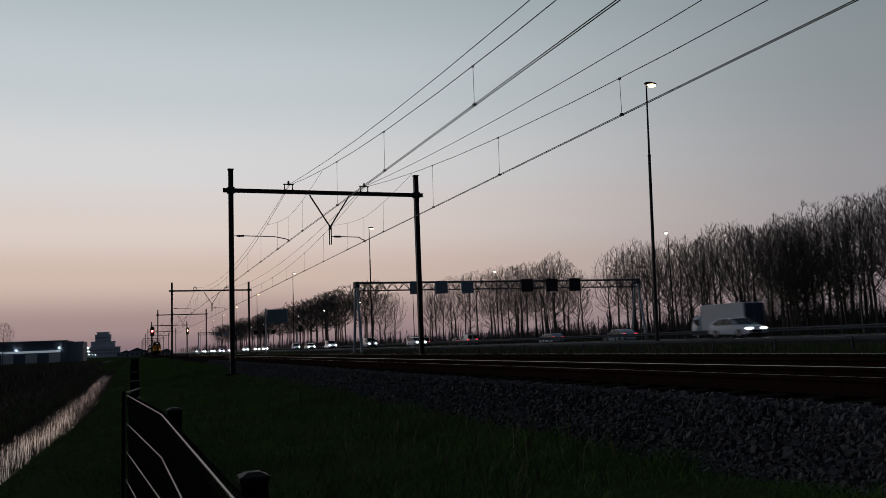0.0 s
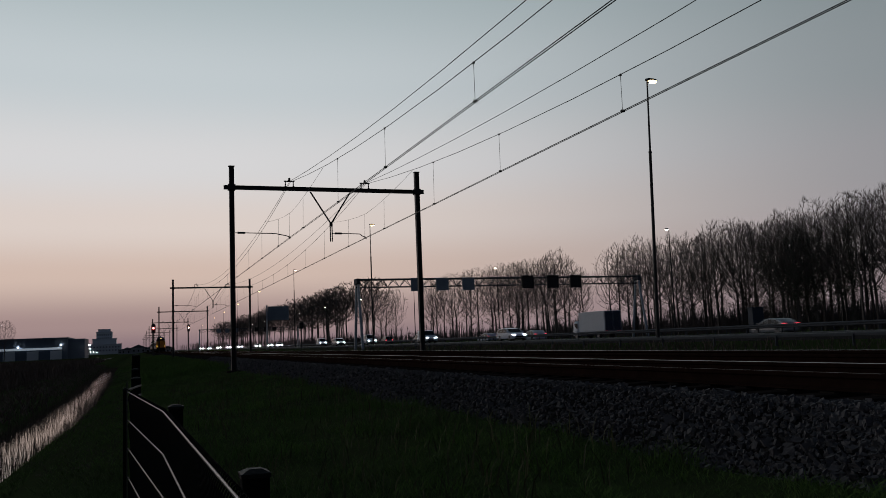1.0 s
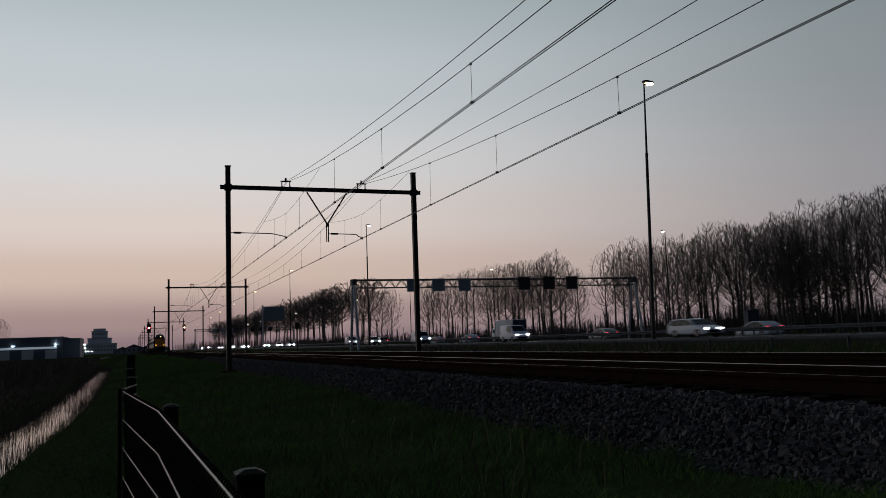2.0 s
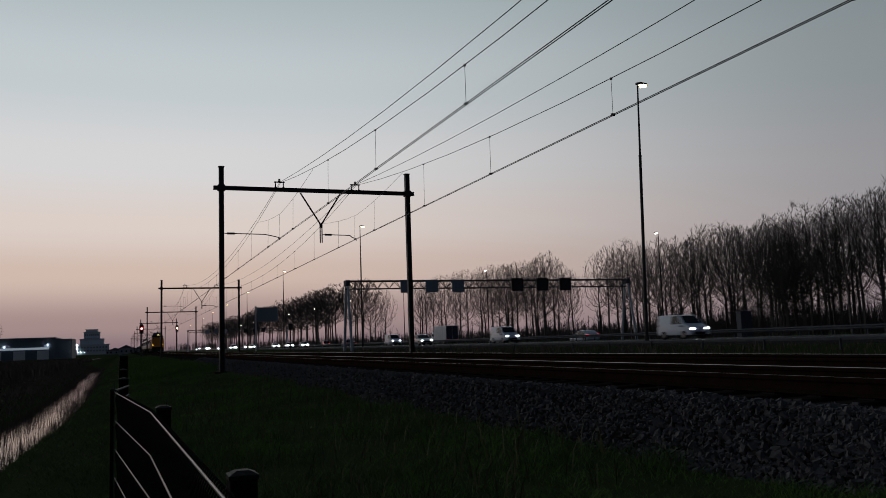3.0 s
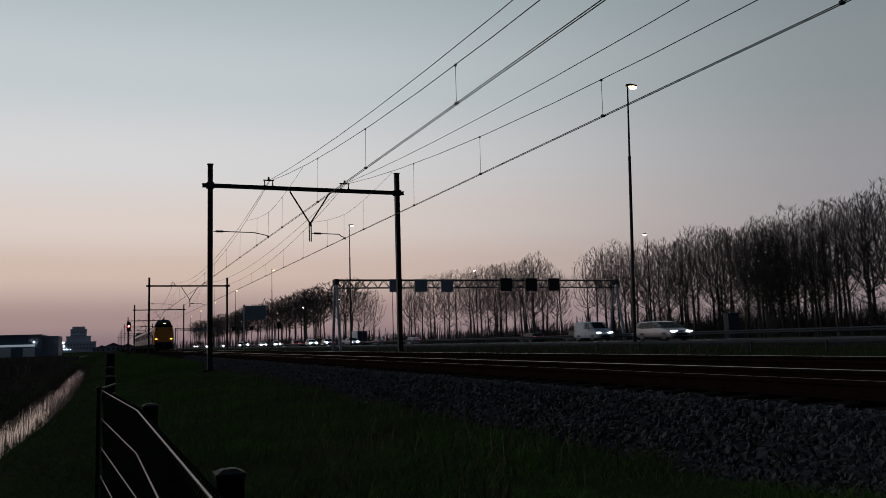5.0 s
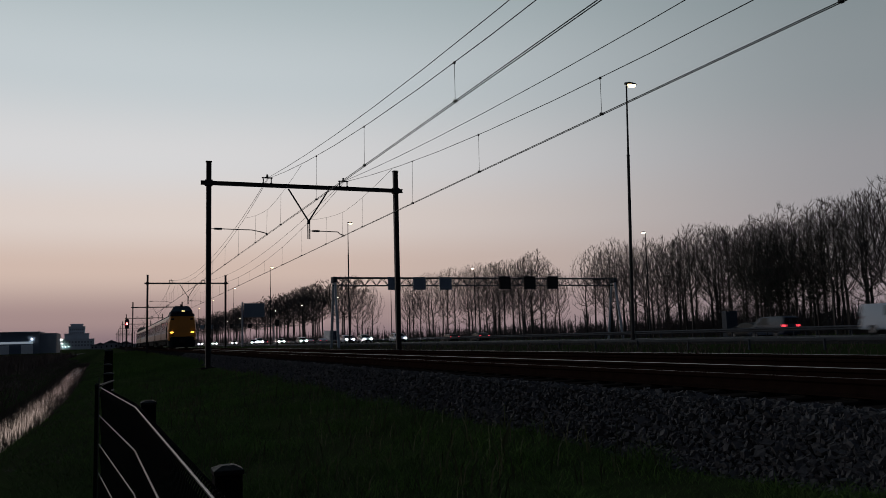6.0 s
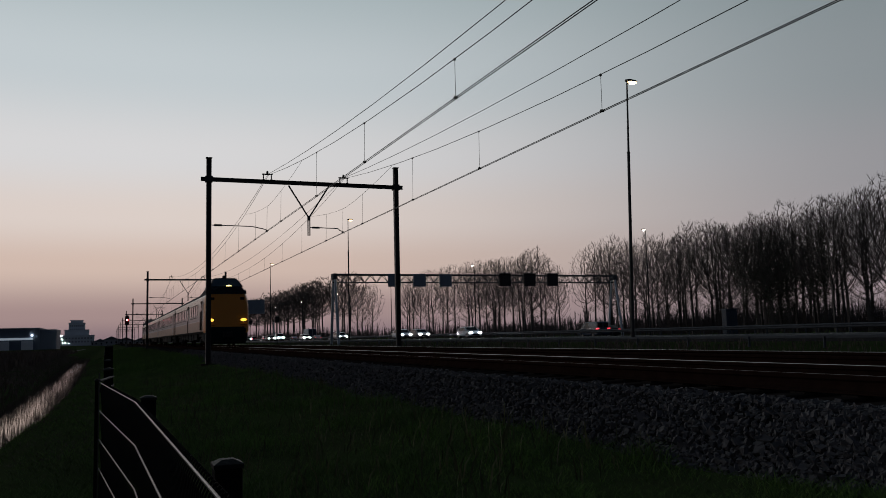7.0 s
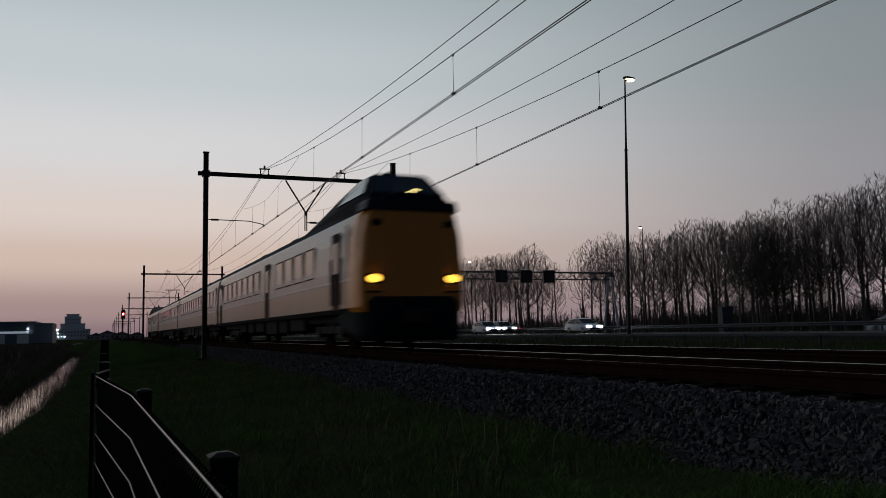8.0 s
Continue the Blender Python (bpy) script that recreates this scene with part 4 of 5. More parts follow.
def coach(train, y0, y1, cab):
    """One coach; cab: +1 the driving end is at y0, -1 at y1, 0 none."""
    bm = nb()
    rings = []
    if cab > 0:
        ys = [(y0 + d, k) for d, k in NOSE] + [(y1, 1.0)]
    elif cab < 0:
        ys = [(y0, 1.0)] + [(y1 - d, k) for d, k in NOSE[::-1]]
    else:
        ys = [(y0, 1.0), (y1, 1.0)]
    for y, k in ys:
        lean = cab and (y - y0 < 0.3 if cab > 0 else y1 - y < 0.3)
        rings.append([(x * k * (1 - 0.032 * max(0.0, z - 1.7) if lean else 1), yy, z) for x, yy, z in body_ring(y)])
    loft(bm, rings)
    # cut the skin into colour bands
    for z in (1.72, 3.36):
        bmesh.ops.bisect_plane(bm, geom=list(bm.verts) + list(bm.edges) + list(bm.faces), plane_co=(0, 0, z), plane_no=(0, 0, 1))
    bm.normal_update()
    for f in bm.faces:
        c = f.calc_center_median()
        end = abs(f.normal.y) > 0.12 or (c.y - y0 if cab > 0 else y1 - c.y) < 0.85
        f.material_index = 2 if c.z > 3.36 else 0 if end and cab else 3 if c.z < 1.03 else 4 if c.z < 1.72 else 1
        if c.z < 0.95 and f.normal.z < -0.5:
            f.material_index = 3
    body = part("coach", bm, (YELLOW, PALE, ROOF_DARK, UNDER, DIM_YELLOW), train, "yellow and pale grey coach with a dark roof")
    # windows and doors on both sides
    a = y0 + (4.4 if cab > 0 else 1.9)
    b = y1 - (4.4 if cab < 0 else 1.9)
    count = 13 if cab else 14
    skip = (4, 5) if cab > 0 else (7, 8) if cab < 0 else ()
    pitch = (b - a) / count
    for side in (-1, 1):
        for k in range(count):
            y = a + pitch * (k + 0.5)
            if k in skip:
                continue
            w = pitch * 0.78
            bm = nb()
            box(bm, (side * 1.355, y - w / 2, 2.02), (side * 1.384, y + w / 2, 2.86), 0.012)
            wn = part("window", bm, GLASS, body)
            bm = nb()
            for z0, z1 in ((1.98, 2.02), (2.86, 2.885)):
                box(bm, (side * 1.36, y - w / 2 - 0.04, z0), (side * 1.397, y + w / 2 + 0.04, z1))
            for e in (-1, 1):
                box(bm, (side * 1.36, y + e * (w / 2 + 0.018) - 0.02, 2.02), (side * 1.394, y + e * (w / 2 + 0.018) + 0.02, 2.86))
            part("window_frame", bm, UNDER, body)
        bm = nb()
        box(bm, (side * 1.37, y0 + (0.92 if cab > 0 else 0.1), 1.70), (side * 1.396, y1 - (0.92 if cab < 0 else 0.1), 1.765), 0.008)
        part("waist_strip", bm, STRIP, body, "pale strip below the windows")
        if cab:
            d = y0 + 1.05 if cab > 0 else y1 - 1.05
            bm = nb()
            box(bm, (side * 1.37, d - 0.14, 1.8), (side * 1.394, d + 0.14, 3.12), 0.01)
            part("corner_stripe", bm, STRIPE, body, "violet-blue stripe behind the front")
        for y in ((y0 + 2.1, a + pitch * 5.0, y1 - 1.0) if cab > 0 else (y0 + 1.0, y1 - 1.0) if not cab else (y0 + 1.0, a + pitch * 8.0, y1 - 2.1)):
            bm = nb()
            wide = 0.36 if cab > 0 and y < y0 + 3 else 0.45
            box(bm, (side * 1.36, y - wide, 1.0), (side * 1.398, y + wide, 3.0), 0.01)
            d = part("door", bm, BROWN if cab else PALE, body, "dark brown door" if cab else "")
            bm = nb()
            box(bm, (side * 1.37, y - wide * 0.62, 1.95), (side * 1.402, y + wide * 0.62, 2.75), 0.01)
            part("door_window", bm, GLASS, d)
            for s in (-1, 1) if wide < 0.4 else ():
                bm = nb()
                box(bm, (side * 1.38, y + s * (wide + 0.05) - 0.015, 1.15), (side * 1.44, y + s * (wide + 0.05) + 0.015, 2.35), 0.01)
                part("grab_rail", bm, UNDER, d)
    for y in (y0 + 3.9, y1 - 3.9):
        bogie(body, y)
    rng = random.Random(int(y0 * 10))
    y = y0 + 6.6
    while y < y1 - 8:
        w = rng.uniform(1.0, 2.4)
        bm = nb()
        box(bm, (-1.22, y, rng.uniform(0.38, 0.55)), (1.22, y + w, 0.94), 0.04)
        part("equipment_box", bm, UNDER, body)
        y += w + rng.uniform(0.2, 0.9)
    bm = nb()
    box(bm, (-1.1, y0 + 0.8, 0.72), (1.1, y1 - 0.8, 0.93))
    part("underframe", bm, UNDER, body)
    for k in range(2):
        y = y0 + 11 + k * 6.4
        bm = nb()
        box(bm, (-0.5, y, 3.8), (0.5, y + 1.1, 3.9), 0.04)
        part("roof_unit", bm, UNDER, body)
    return body


def cab_dome(train, y, way):
    """The raised driving cab on the roof; way: +1 when it faces -y."""
    def ring(d, half, top, base=3.5, k=0.62):
        yy = y + way * d
        pts = [(half, base), (half, base + (top - base) * 0.25), (half * k, top - 0.03), (half * k * 0.8, top)]
        return [(x, yy, z) for x, z in pts] + [(-x, yy, z) for x, z in pts[::-1]]
    bm = nb()
    loft(bm, [ring(0.08, 1.12, 3.70), ring(0.30, 1.12, 3.78, k=0.9), ring(0.95, 1.12, 4.44, k=0.62), ring(2.3, 1.12, 4.48, k=0.62), ring(4.5, 1.05, 4.32, k=0.6), ring(7.2, 0.95, 4.04, k=0.6), ring(9.0, 0.85, 3.84, k=0.6)])
    dome = part("cab", bm, ROOF_DARK, train, "raised dark blue driving cab")
    bm = nb()
    sec = []
    for d, z, hw in ((0.36, 3.84, 0.94), (0.90, 4.36, 0.68)):
        yy = y + way * d
        sec.append([(-hw, yy - way * 0.06, z + 0.02), (hw, yy - way * 0.06, z + 0.02), (hw, yy, z), (-hw, yy, z)])
    loft(bm, sec)
    part("windscreen", bm, SCREEN, dome)
    for s in (-1, 1):
        bm = nb()
        pts = [(0.62, 3.86, 1.05), (1.08, 4.34, 0.78), (1.95, 4.38, 0.76), (2.7, 3.98, 1.02), (2.9, 3.86, 1.07)]
        o = [bm.verts.new((s * (x + 0.03), y + way * d, z)) for d, z, x in pts]
        i = [bm.verts.new((s * (x - 0.02), y + way * d, z - 0.02)) for d, z, x in pts]
        bm.faces.new(o), bm.faces.new(i[::-1])
        for k in range(len(o)):
            bm.faces.new((o[k], o[(k + 1) % len(o)], i[(k + 1) % len(o)], i[k]))
        bmesh.ops.recalc_face_normals(bm, faces=bm.faces)
        part("side_window", bm, GLASS, dome)
    return dome


def make_train():
    t = empty("train", None, "yellow electric train with raised dark cab and lit headlights", "train")
    cuts = [(0.0, 26.3), (27.0, 52.8), (53.5, 79.3), (80.0, 106.4)]
    for k, (a, b) in enumerate(cuts):
        coach(t, a, b, 1 if k == 0 else -1 if k == 3 else 0)
        if k:
            bm = nb()
            box(bm, (-1.2, cuts[k - 1][1] - 0.05, 1.0), (1.2, a + 0.05, 3.5), 0.08)
            part("gangway", bm, RUBBER, t, "black rubber gangway")
    cab_dome(t, 0.0, 1)
    cab_dome(t, 106.4, -1)
    for y, way in ((0.0, 1), (106.4, -1)):
        # dark apron below the front
        bm = nb()
        secs = []
        for d, half, zt, zb in ((-0.12, 0.98, 1.27, 0.34), (-0.04, 1.14, 1.29, 0.24), (0.12, 1.26, 1.28, 0.22), (0.45, 1.34, 1.22, 0.24), (1.1, 1.36, 1.08, 0.36), (2.2, 1.36, 0.93, 0.62)):
            yy = y + way * d
            secs.append([(-half + 0.1, yy, zb), (half - 0.1, yy, zb), (half, yy, zb + 0.14), (half, yy, zt - 0.12), (half - 0.15, yy, zt), (-half + 0.15, yy, zt), (-half, yy, zt - 0.12), (-half, yy, zb + 0.14)])
        loft(bm, secs)
        part("front_apron", bm, APRON, t, "dark slate-grey front apron")
        bm = nb()
        box(bm, (-0.28, y - way * 0.45, 0.62), (0.28, y - way * 0.08, 0.98), 0.05)
        bar(bm, (0, y - way * 0.62, 0.8), (0, y - way * 0.4, 0.8), 0.14)
        part("coupler", bm, BOGIE, t)
        bm = nb()
        loft(bm, [[(-hw, y + way * d, 3.39), (hw, y + way * d, 3.39), (hw * 0.98, y + way * d, 3.54), (hw * 0.94, y + way * d, 3.62), (-hw * 0.94, y + way * d, 3.62), (-hw * 0.98, y + way * d, 3.54)] for d, hw in ((-0.05, 1.12), (0.02, 1.2), (0.5, 1.27))])
        part("front_band", bm, NAVY, t, "dark blue band above the front")
        for x in (-1.01, 1.01):
            bm = nb()
            box(bm, (x - 0.23, y - way * 0.03, 1.60), (x + 0.23, y + way * 0.06, 1.84), 0.03)
            h = part("lamp_housing", bm, UNDER, t)
            bm = nb()
            bmesh.ops.create_uvsphere(bm, u_segments=16, v_segments=8, radius=1.0, matrix=Matrix.Translation((x, y - way * 0.03, 1.72)) @ Matrix.Diagonal((0.19, 0.045, 0.10, 1)))
            part("headlight", bm, TRAIN_HEAD if way > 0 else TAIL, h, "glowing warm headlight" if way > 0 else "", True)
            bm = nb()
            box(bm, (x * 0.92 - 0.14, y - way * 0.02, 2.98), (x * 0.92 + 0.14, y + way * 0.05, 3.16), 0.04)
            part("vent", bm, UNDER, t)
            bm = nb()
            box(bm, (x - 0.2, y - way * 0.04, 1.38), (x + 0.2, y + way * 0.05, 1.42), 0.01)
            part("handrail", bm, UNDER, t)
        bm = nb()
        bmesh.ops.create_uvsphere(bm, u_segments=16, v_segments=8, radius=1.0, matrix=Matrix.Translation((0.12, y + way * 0.25, 3.84)) @ Matrix.Diagonal((0.21, 0.10, 0.10, 1)))
        part("top_headlight", bm, TOP_HEAD if way > 0 else TAIL, t, "glowing warm headlight" if way > 0 else "", True)
        bm = nb()
        box(bm, (-0.09, y + way * 1.7, 4.45), (0.09, y + way * 1.9, 4.66), 0.02)
        part("aerial", bm, UNDER, t)
    # the raised pantograph on the third coach
    for y in (78.6,):
        pg = nb()
        for x in (-0.5, 0.5):
            bar(pg, (x, y - 0.6, 3.95), (x, y + 0.6, 3.95), 0.045)
            bar(pg, (x * 0.8, y - 0.5, 3.98), (x * 0.6, y + 0.75, 4.75), 0.04)
            bar(pg, (x * 0.6, y + 0.75, 4.75), (x * 0.9, y, 5.5), 0.035)
        for dy in (-0.15, 0.15):
            bar(pg, (-0.8, y + dy, 5.53), (0.8, y + dy, 5.53), 0.04)
        part("pantograph", pg, STEEL, t)
    return t


TRAIN = make_train()


# ---- signals and line-side posts ----
def signal(x, y, z, glow, label):
    s = empty("railway_signal", pose(x, y, 0), label, "railway signal", "line-side signals")
    bm = nb()
    bar(bm, (0, 0.15, -0.9), (0, 0.15, z + 0.9), 0.08)
    for k in range(9):
        bar(bm, (-0.18, 0.28, 0.6 + 0.4 * k), (0.18, 0.28, 0.6 + 0.4 * k), 0.015)
    for sx in (-0.18, 0.18):
        bar(bm, (sx, 0.28, -0.6), (sx, 0.28, 4.2), 0.018)
    part("mast", bm, STEEL, s)
    bm = nb()
    outline = [(-0.38, -1.0), (0.38, -1.0), (0.42, 0.5), (0.3, 0.85), (0, 0.95), (-0.3, 0.85), (-0.42, 0.5)]
    loft(bm, [[(a, yy, z + b) for a, b in outline] for yy in (0.0, 0.1)])
    part("backboard", bm, SIGN_BLACK, s)
    bm = nb()
    for k in (-0.5, 0.0, 0.5):
        bar(bm, (0, -0.3, z + k + 0.1), (0, 0.0, z + k + 0.1), 0.14, 0.12, 12)
    part("hoods", bm, SIGN_BLACK, s)
    bm = nb()
    bar(bm, (0, -0.33, z), (0, -0.29, z), 0.2, 0.18, 14)
    part("lit_lens", bm, glow, s, "glowing lens")
    return s


def make_lineside():
    signal(3.25, 177, 4.9, RED_SIGNAL, "black line-side signal showing a red light")
    signal(13.9, 247, 6.5, AMBER_SIGNAL, "black line-side signal showing an amber light")
    c = empty("utility_cabinet", pose(64.6, 75.4, 0), "tall dark blue cabinet on the far motorway verge", "cabinet")
    bm = nb()
    box(bm, (-0.75, -0.4, -0.6), (0.75, 0.4, 2.5), 0.04)
    part("body", bm, BLUE_SIGN, c)
    bm = nb()
    box(bm, (-0.82, -0.46, 2.5), (0.82, 0.46, 2.6), 0.02)
    part("lid", bm, BLUE_SIGN, c)
    p = empty("marker_post", pose(15.0, 80.9, 0), "slim dark post with a small box by the track", "post")
    bm = nb()
    bar(bm, (0, 0, -1.0), (0, 0, 2.4), 0.055)
    part("pole", bm, STEEL, p)
    bm = nb()
    box(bm, (-0.2, -0.12, 2.0), (0.2, 0.12, 2.6), 0.03)
    part("box_head", bm, STEEL, p)


make_lineside()


# ---- fence beside the path ----
FENCE_LINE = [(0.30, 0.35), (0.236, 2.98), (0.167, 5.72), (-0.071, 8.81)]


def fence_panel(length, high):
    """Welded mesh panel along +y with folded edges; top at z = 0."""
    bm = nb()
    n = int(length / 0.05)
    folds = (0.0, -0.27, -0.54, -0.81)
    for k in range(n + 1):
        y = k * length / n
        zs = [0.02]
        for f in folds:
            zs += [f, f - 0.05]
        zs.append(-high)
        pts = []
        for j, z in enumerate(zs):
            inset = 0.022 if j and (j % 2 == 1) and j < len(zs) - 1 else 0.0
            pts.append((inset, z))
        for (xa, za), (xb, zb) in zip(pts, pts[1:]):
            bar(bm, (xa, y, za), (xb, y, zb), 0.0042, None, 4)
    rods = []
    for f in folds:
        rods.append(nb())
        bar(rods[-1], (-0.006, 0, f), (-0.006, length, f), 0.0048, None, 6)
    for z in (-high + 0.03,):
        bar(bm, (0, 0, z), (0, length, z), 0.003, None, 5)
    return bm, rods


def fence_post(parent, x, y, top, w=0.05):
    bm = nb()
    box(bm, (x - w, y - w, -1.5), (x + w, y + w, top - 0.012), 0.006)
    ps = part("post", bm, FENCE, parent)
    bm = nb()
    loft(bm, [[(x + a * k, y + b * k, z) for a, b in ((-1, -1), (1, -1), (1, 1), (-1, 1))] for k, z in ((w + 0.004, top - 0.014), (w + 0.004, top), (w * 0.45, top + 0.014))])
    part("post_cap", bm, FENCE_CAP, ps, "dark post cap, slightly lighter than the post")


def make_fence():
    f = empty("mesh_fence", None, "anthracite welded mesh fence with square posts", "fence")
    for (xa, ya), (xb, yb) in zip(FENCE_LINE, FENCE_LINE[1:]):
        d = Vector((xb - xa, yb - ya, 0))
        bm, rods = fence_panel(d.length, 1.2)
        turn = pose(xa, ya, 0.068, 0, 0, math.degrees(math.atan2(-d.x, d.y)))
        p = part("mesh_panel", bm, FENCE, f)
        p.matrix_basis = turn
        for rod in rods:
            part("fold_rod", rod, GLINT_ROD, p, "folded rod with the sky's glint put into its colour")
    xe, ye = FENCE_LINE[-1]
    bm = nb()
    bar(bm, (xe - 0.012, ye - 0.01, -1.1), (xe - 0.012, ye - 0.01, 0.16), 0.006, None, 6)
    part("end_rod", bm, GLINT_ROD, f)
    for x, y, top in ((0.381, 2.98, 0.03), (0.25, 5.96, 0.08)):
        fence_post(f, x, y, top, 0.046)
    fence_post(f, -0.10, 8.85, 0.09, 0.02)
    # the line goes on along the track beyond a taller gate post
    for k in range(5):
        fence_post(f, 0.0 - 0.01 * k, 10.0 + 2.5 * k, 0.16 + 0.05 * min(k, 2))
    fence_post(f, 0.0, 13.2, 0.40, 0.055)
    bm = nb()
    for z in (-0.02, 0.08):
        bar(bm, (-0.08, 8.9, z), (0.05, 10.0, z), 0.012)
    part("gate_bar", bm, FENCE_CAP, f)


make_fence()
make_greens()


# ---- trees ----
class Sticks:
    """Collects tapered three-sided sticks as plain lists."""

    def __init__(self):
        self.v, self.f = [], []

    def add(self, a, b, r0, r1):
        d = (b - a).normalized()
        u = d.orthogonal().normalized()
        w = d.cross(u)
        k = len(self.v)
        for p, r in ((a, r0), (b, r1)):
            for c, s in ((1, 0), (-0.5, 0.866), (-0.5, -0.866)):
                self.v.append(tuple(p + (u * c + w * s) * r))
        self.f += [(k, k + 1, k + 4, k + 3), (k + 1, k + 2, k + 5, k + 4), (k + 2, k, k + 3, k + 5)]

    def tip(self, a, b, r):
        d = (b - a).normalized()
        u = d.orthogonal().normalized()
        w = d.cross(u)
        k = len(self.v)
        self.v += [tuple(a + u * r), tuple(a + (w * 0.866 - u * 0.5) * r), tuple(a - (w * 0.866 + u * 0.5) * r), tuple(b)]
        self.f += [(k, k + 1, k + 3), (k + 1, k + 2, k + 3), (k + 2, k, k + 3)]


def branch_out(rng, height, wide, clear, buds, egg=0.0):
    """Nodes, their parents and their radii, for a crown that fills a rounded envelope, branch by branch."""
    half = height * (1 - clear) / 2
    mid = height * clear + half
    u = rng.uniform(-1, 1, buds * 3)
    a, r = rng.uniform(0, 2 * np.pi, len(u)), rng.uniform(0, 1, len(u)) ** 0.36
    rad = wide * height * np.sqrt(np.clip(1 - np.abs(u) ** 2.6, 0, 1)) * (1 - egg * np.clip(u, 0, 1)) * (1 + 0.16 * np.sin(3 * a + 4 * u + buds))
    keep = rng.uniform(0, 1, len(u)) < rad / rad.max()
    goals = np.stack([rad * r * np.cos(a), rad * r * np.sin(a), mid + half * u], 1)[keep][:buds]
    step = height * 0.021
    nodes, parent = [np.array([0, 0, -0.6])], [-1]
    while nodes[-1][2] < height * (clear + 0.14):
        lean = rng.normal(0, 0.07, 2)
        nodes.append(nodes[-1] + np.array([lean[0], lean[1], 1.0]) * step)
        parent.append(len(nodes) - 2)
    first = max(1, int(height * clear * 0.9 / step))
    near, who = np.full(len(goals), 1e9), np.zeros(len(goals), int)

    def meet(k):
        d = np.linalg.norm(goals - nodes[k] - np.array([0, 0, 0.12]) * step, axis=1)
        closer = d < near
        near[closer], who[closer] = d[closer], k

    for k in range(first, len(nodes)):
        meet(k)
    alive = np.ones(len(goals), bool)
    for _ in range(70):
        alive &= near > step * 1.4
        if not alive.any():
            break
        grown = []
        for k in np.unique(who[alive]):
            mine = np.flatnonzero(alive & (who == k))
            to = goals[mine] - nodes[k]
            to /= np.linalg.norm(to, axis=1)[:, None]
            alive[mine[to[:, 2] < -0.1]] = False
            if (to[:, 2] < -0.1).all():
                continue
            d = to[to[:, 2] >= -0.1].mean(0) + np.array([0, 0, 0.12]) + rng.normal(0, 0.10, 3)
            d[2] = max(d[2], 0.12)
            nodes.append(nodes[k] + d / np.linalg.norm(d) * step)
            parent.append(int(k))
            grown.append(len(nodes) - 1)
        for k in grown:
            meet(k)
    area = np.zeros(len(nodes))
    leaf = np.ones(len(nodes), bool)
    for k in range(len(nodes) - 1, 0, -1):
        if area[k] == 0:
            area[k] = 1.0
        else:
            leaf[k] = False
        area[parent[k]] += area[k]
    return nodes, parent, area, leaf


def tree(seed, height, wide, clear, ivy=0.0, thin=0.016, buds=1250, egg=0.0, tips=6):
    """A bare tree: a straight trunk and a rounded crown of forking limbs that ends in fine twigs."""
    rng = np.random.default_rng(seed)
    t = empty("tree", None, "tall bare poplar with upswept limbs and fine twigs" if not ivy else "tall bare tree with its trunk wrapped in dark ivy", "tree", "trees beyond the motorway")
    trunk, crown = Sticks(), Sticks()
    nodes, parent, area, leaf = branch_out(rng, height, wide, clear, buds, egg)
    base = height * 0.0125
    radii = np.maximum(base * (area / area[1]) ** 0.5, thin)
    vec = [Vector(p) for p in nodes]
    for k in range(1, len(vec)):
        p = parent[k]
        (trunk if radii[k] > base * 0.42 else crown).add(vec[p], vec[k], min(radii[p], radii[k] * 1.5), radii[k])
        if leaf[k] or radii[k] <= thin * 2.2:
            d = (vec[k] - vec[p]).normalized()
            for _ in range(tips if leaf[k] else 2):
                way = d + Vector(rng.normal(0, 0.34, 3).tolist()) + Vector((0, 0, 0.7))
                crown.tip(vec[k], vec[k] + way.normalized() * height * rng.uniform(0.02, 0.055), thin)
    k = height / max(v[2] for v in crown.v)
    for s in (trunk, crown):
        s.v = [(x, y, z * k) for x, y, z in s.v]
    raw("trunk", trunk.v, trunk.f, BARK, t)
    raw("crown", crown.v, crown.f, TWIG, t)
    if ivy:
        n = int(9000 * ivy)
        stems = np.array(nodes)[1:][radii[1:] > base * 0.2] * np.array([1, 1, k])
        c = stems[rng.integers(0, len(stems), n)] + rng.normal(0, 0.5, (n, 3)) * np.array([1, 1, 1.2])
        c = c[c[:, 2] < height * 0.86]
        n = len(c)
        p, q = rng.normal(0, 1, (n, 3)), rng.normal(0, 1, (n, 3))
        p /= np.linalg.norm(p, axis=1)[:, None]
        q /= np.linalg.norm(q, axis=1)[:, None]
        size = rng.uniform(0.06, 0.14, n)[:, None]
        v = np.stack([c - p * size, c - q * size * 0.6, c + p * size, c + q * size * 0.6], 1).reshape(-1, 3)
        raw("ivy", v.tolist(), [(4 * j, 4 * j + 1, 4 * j + 2, 4 * j + 3) for j in range(n)], IVY, t, "dark ivy leaves")
    return t


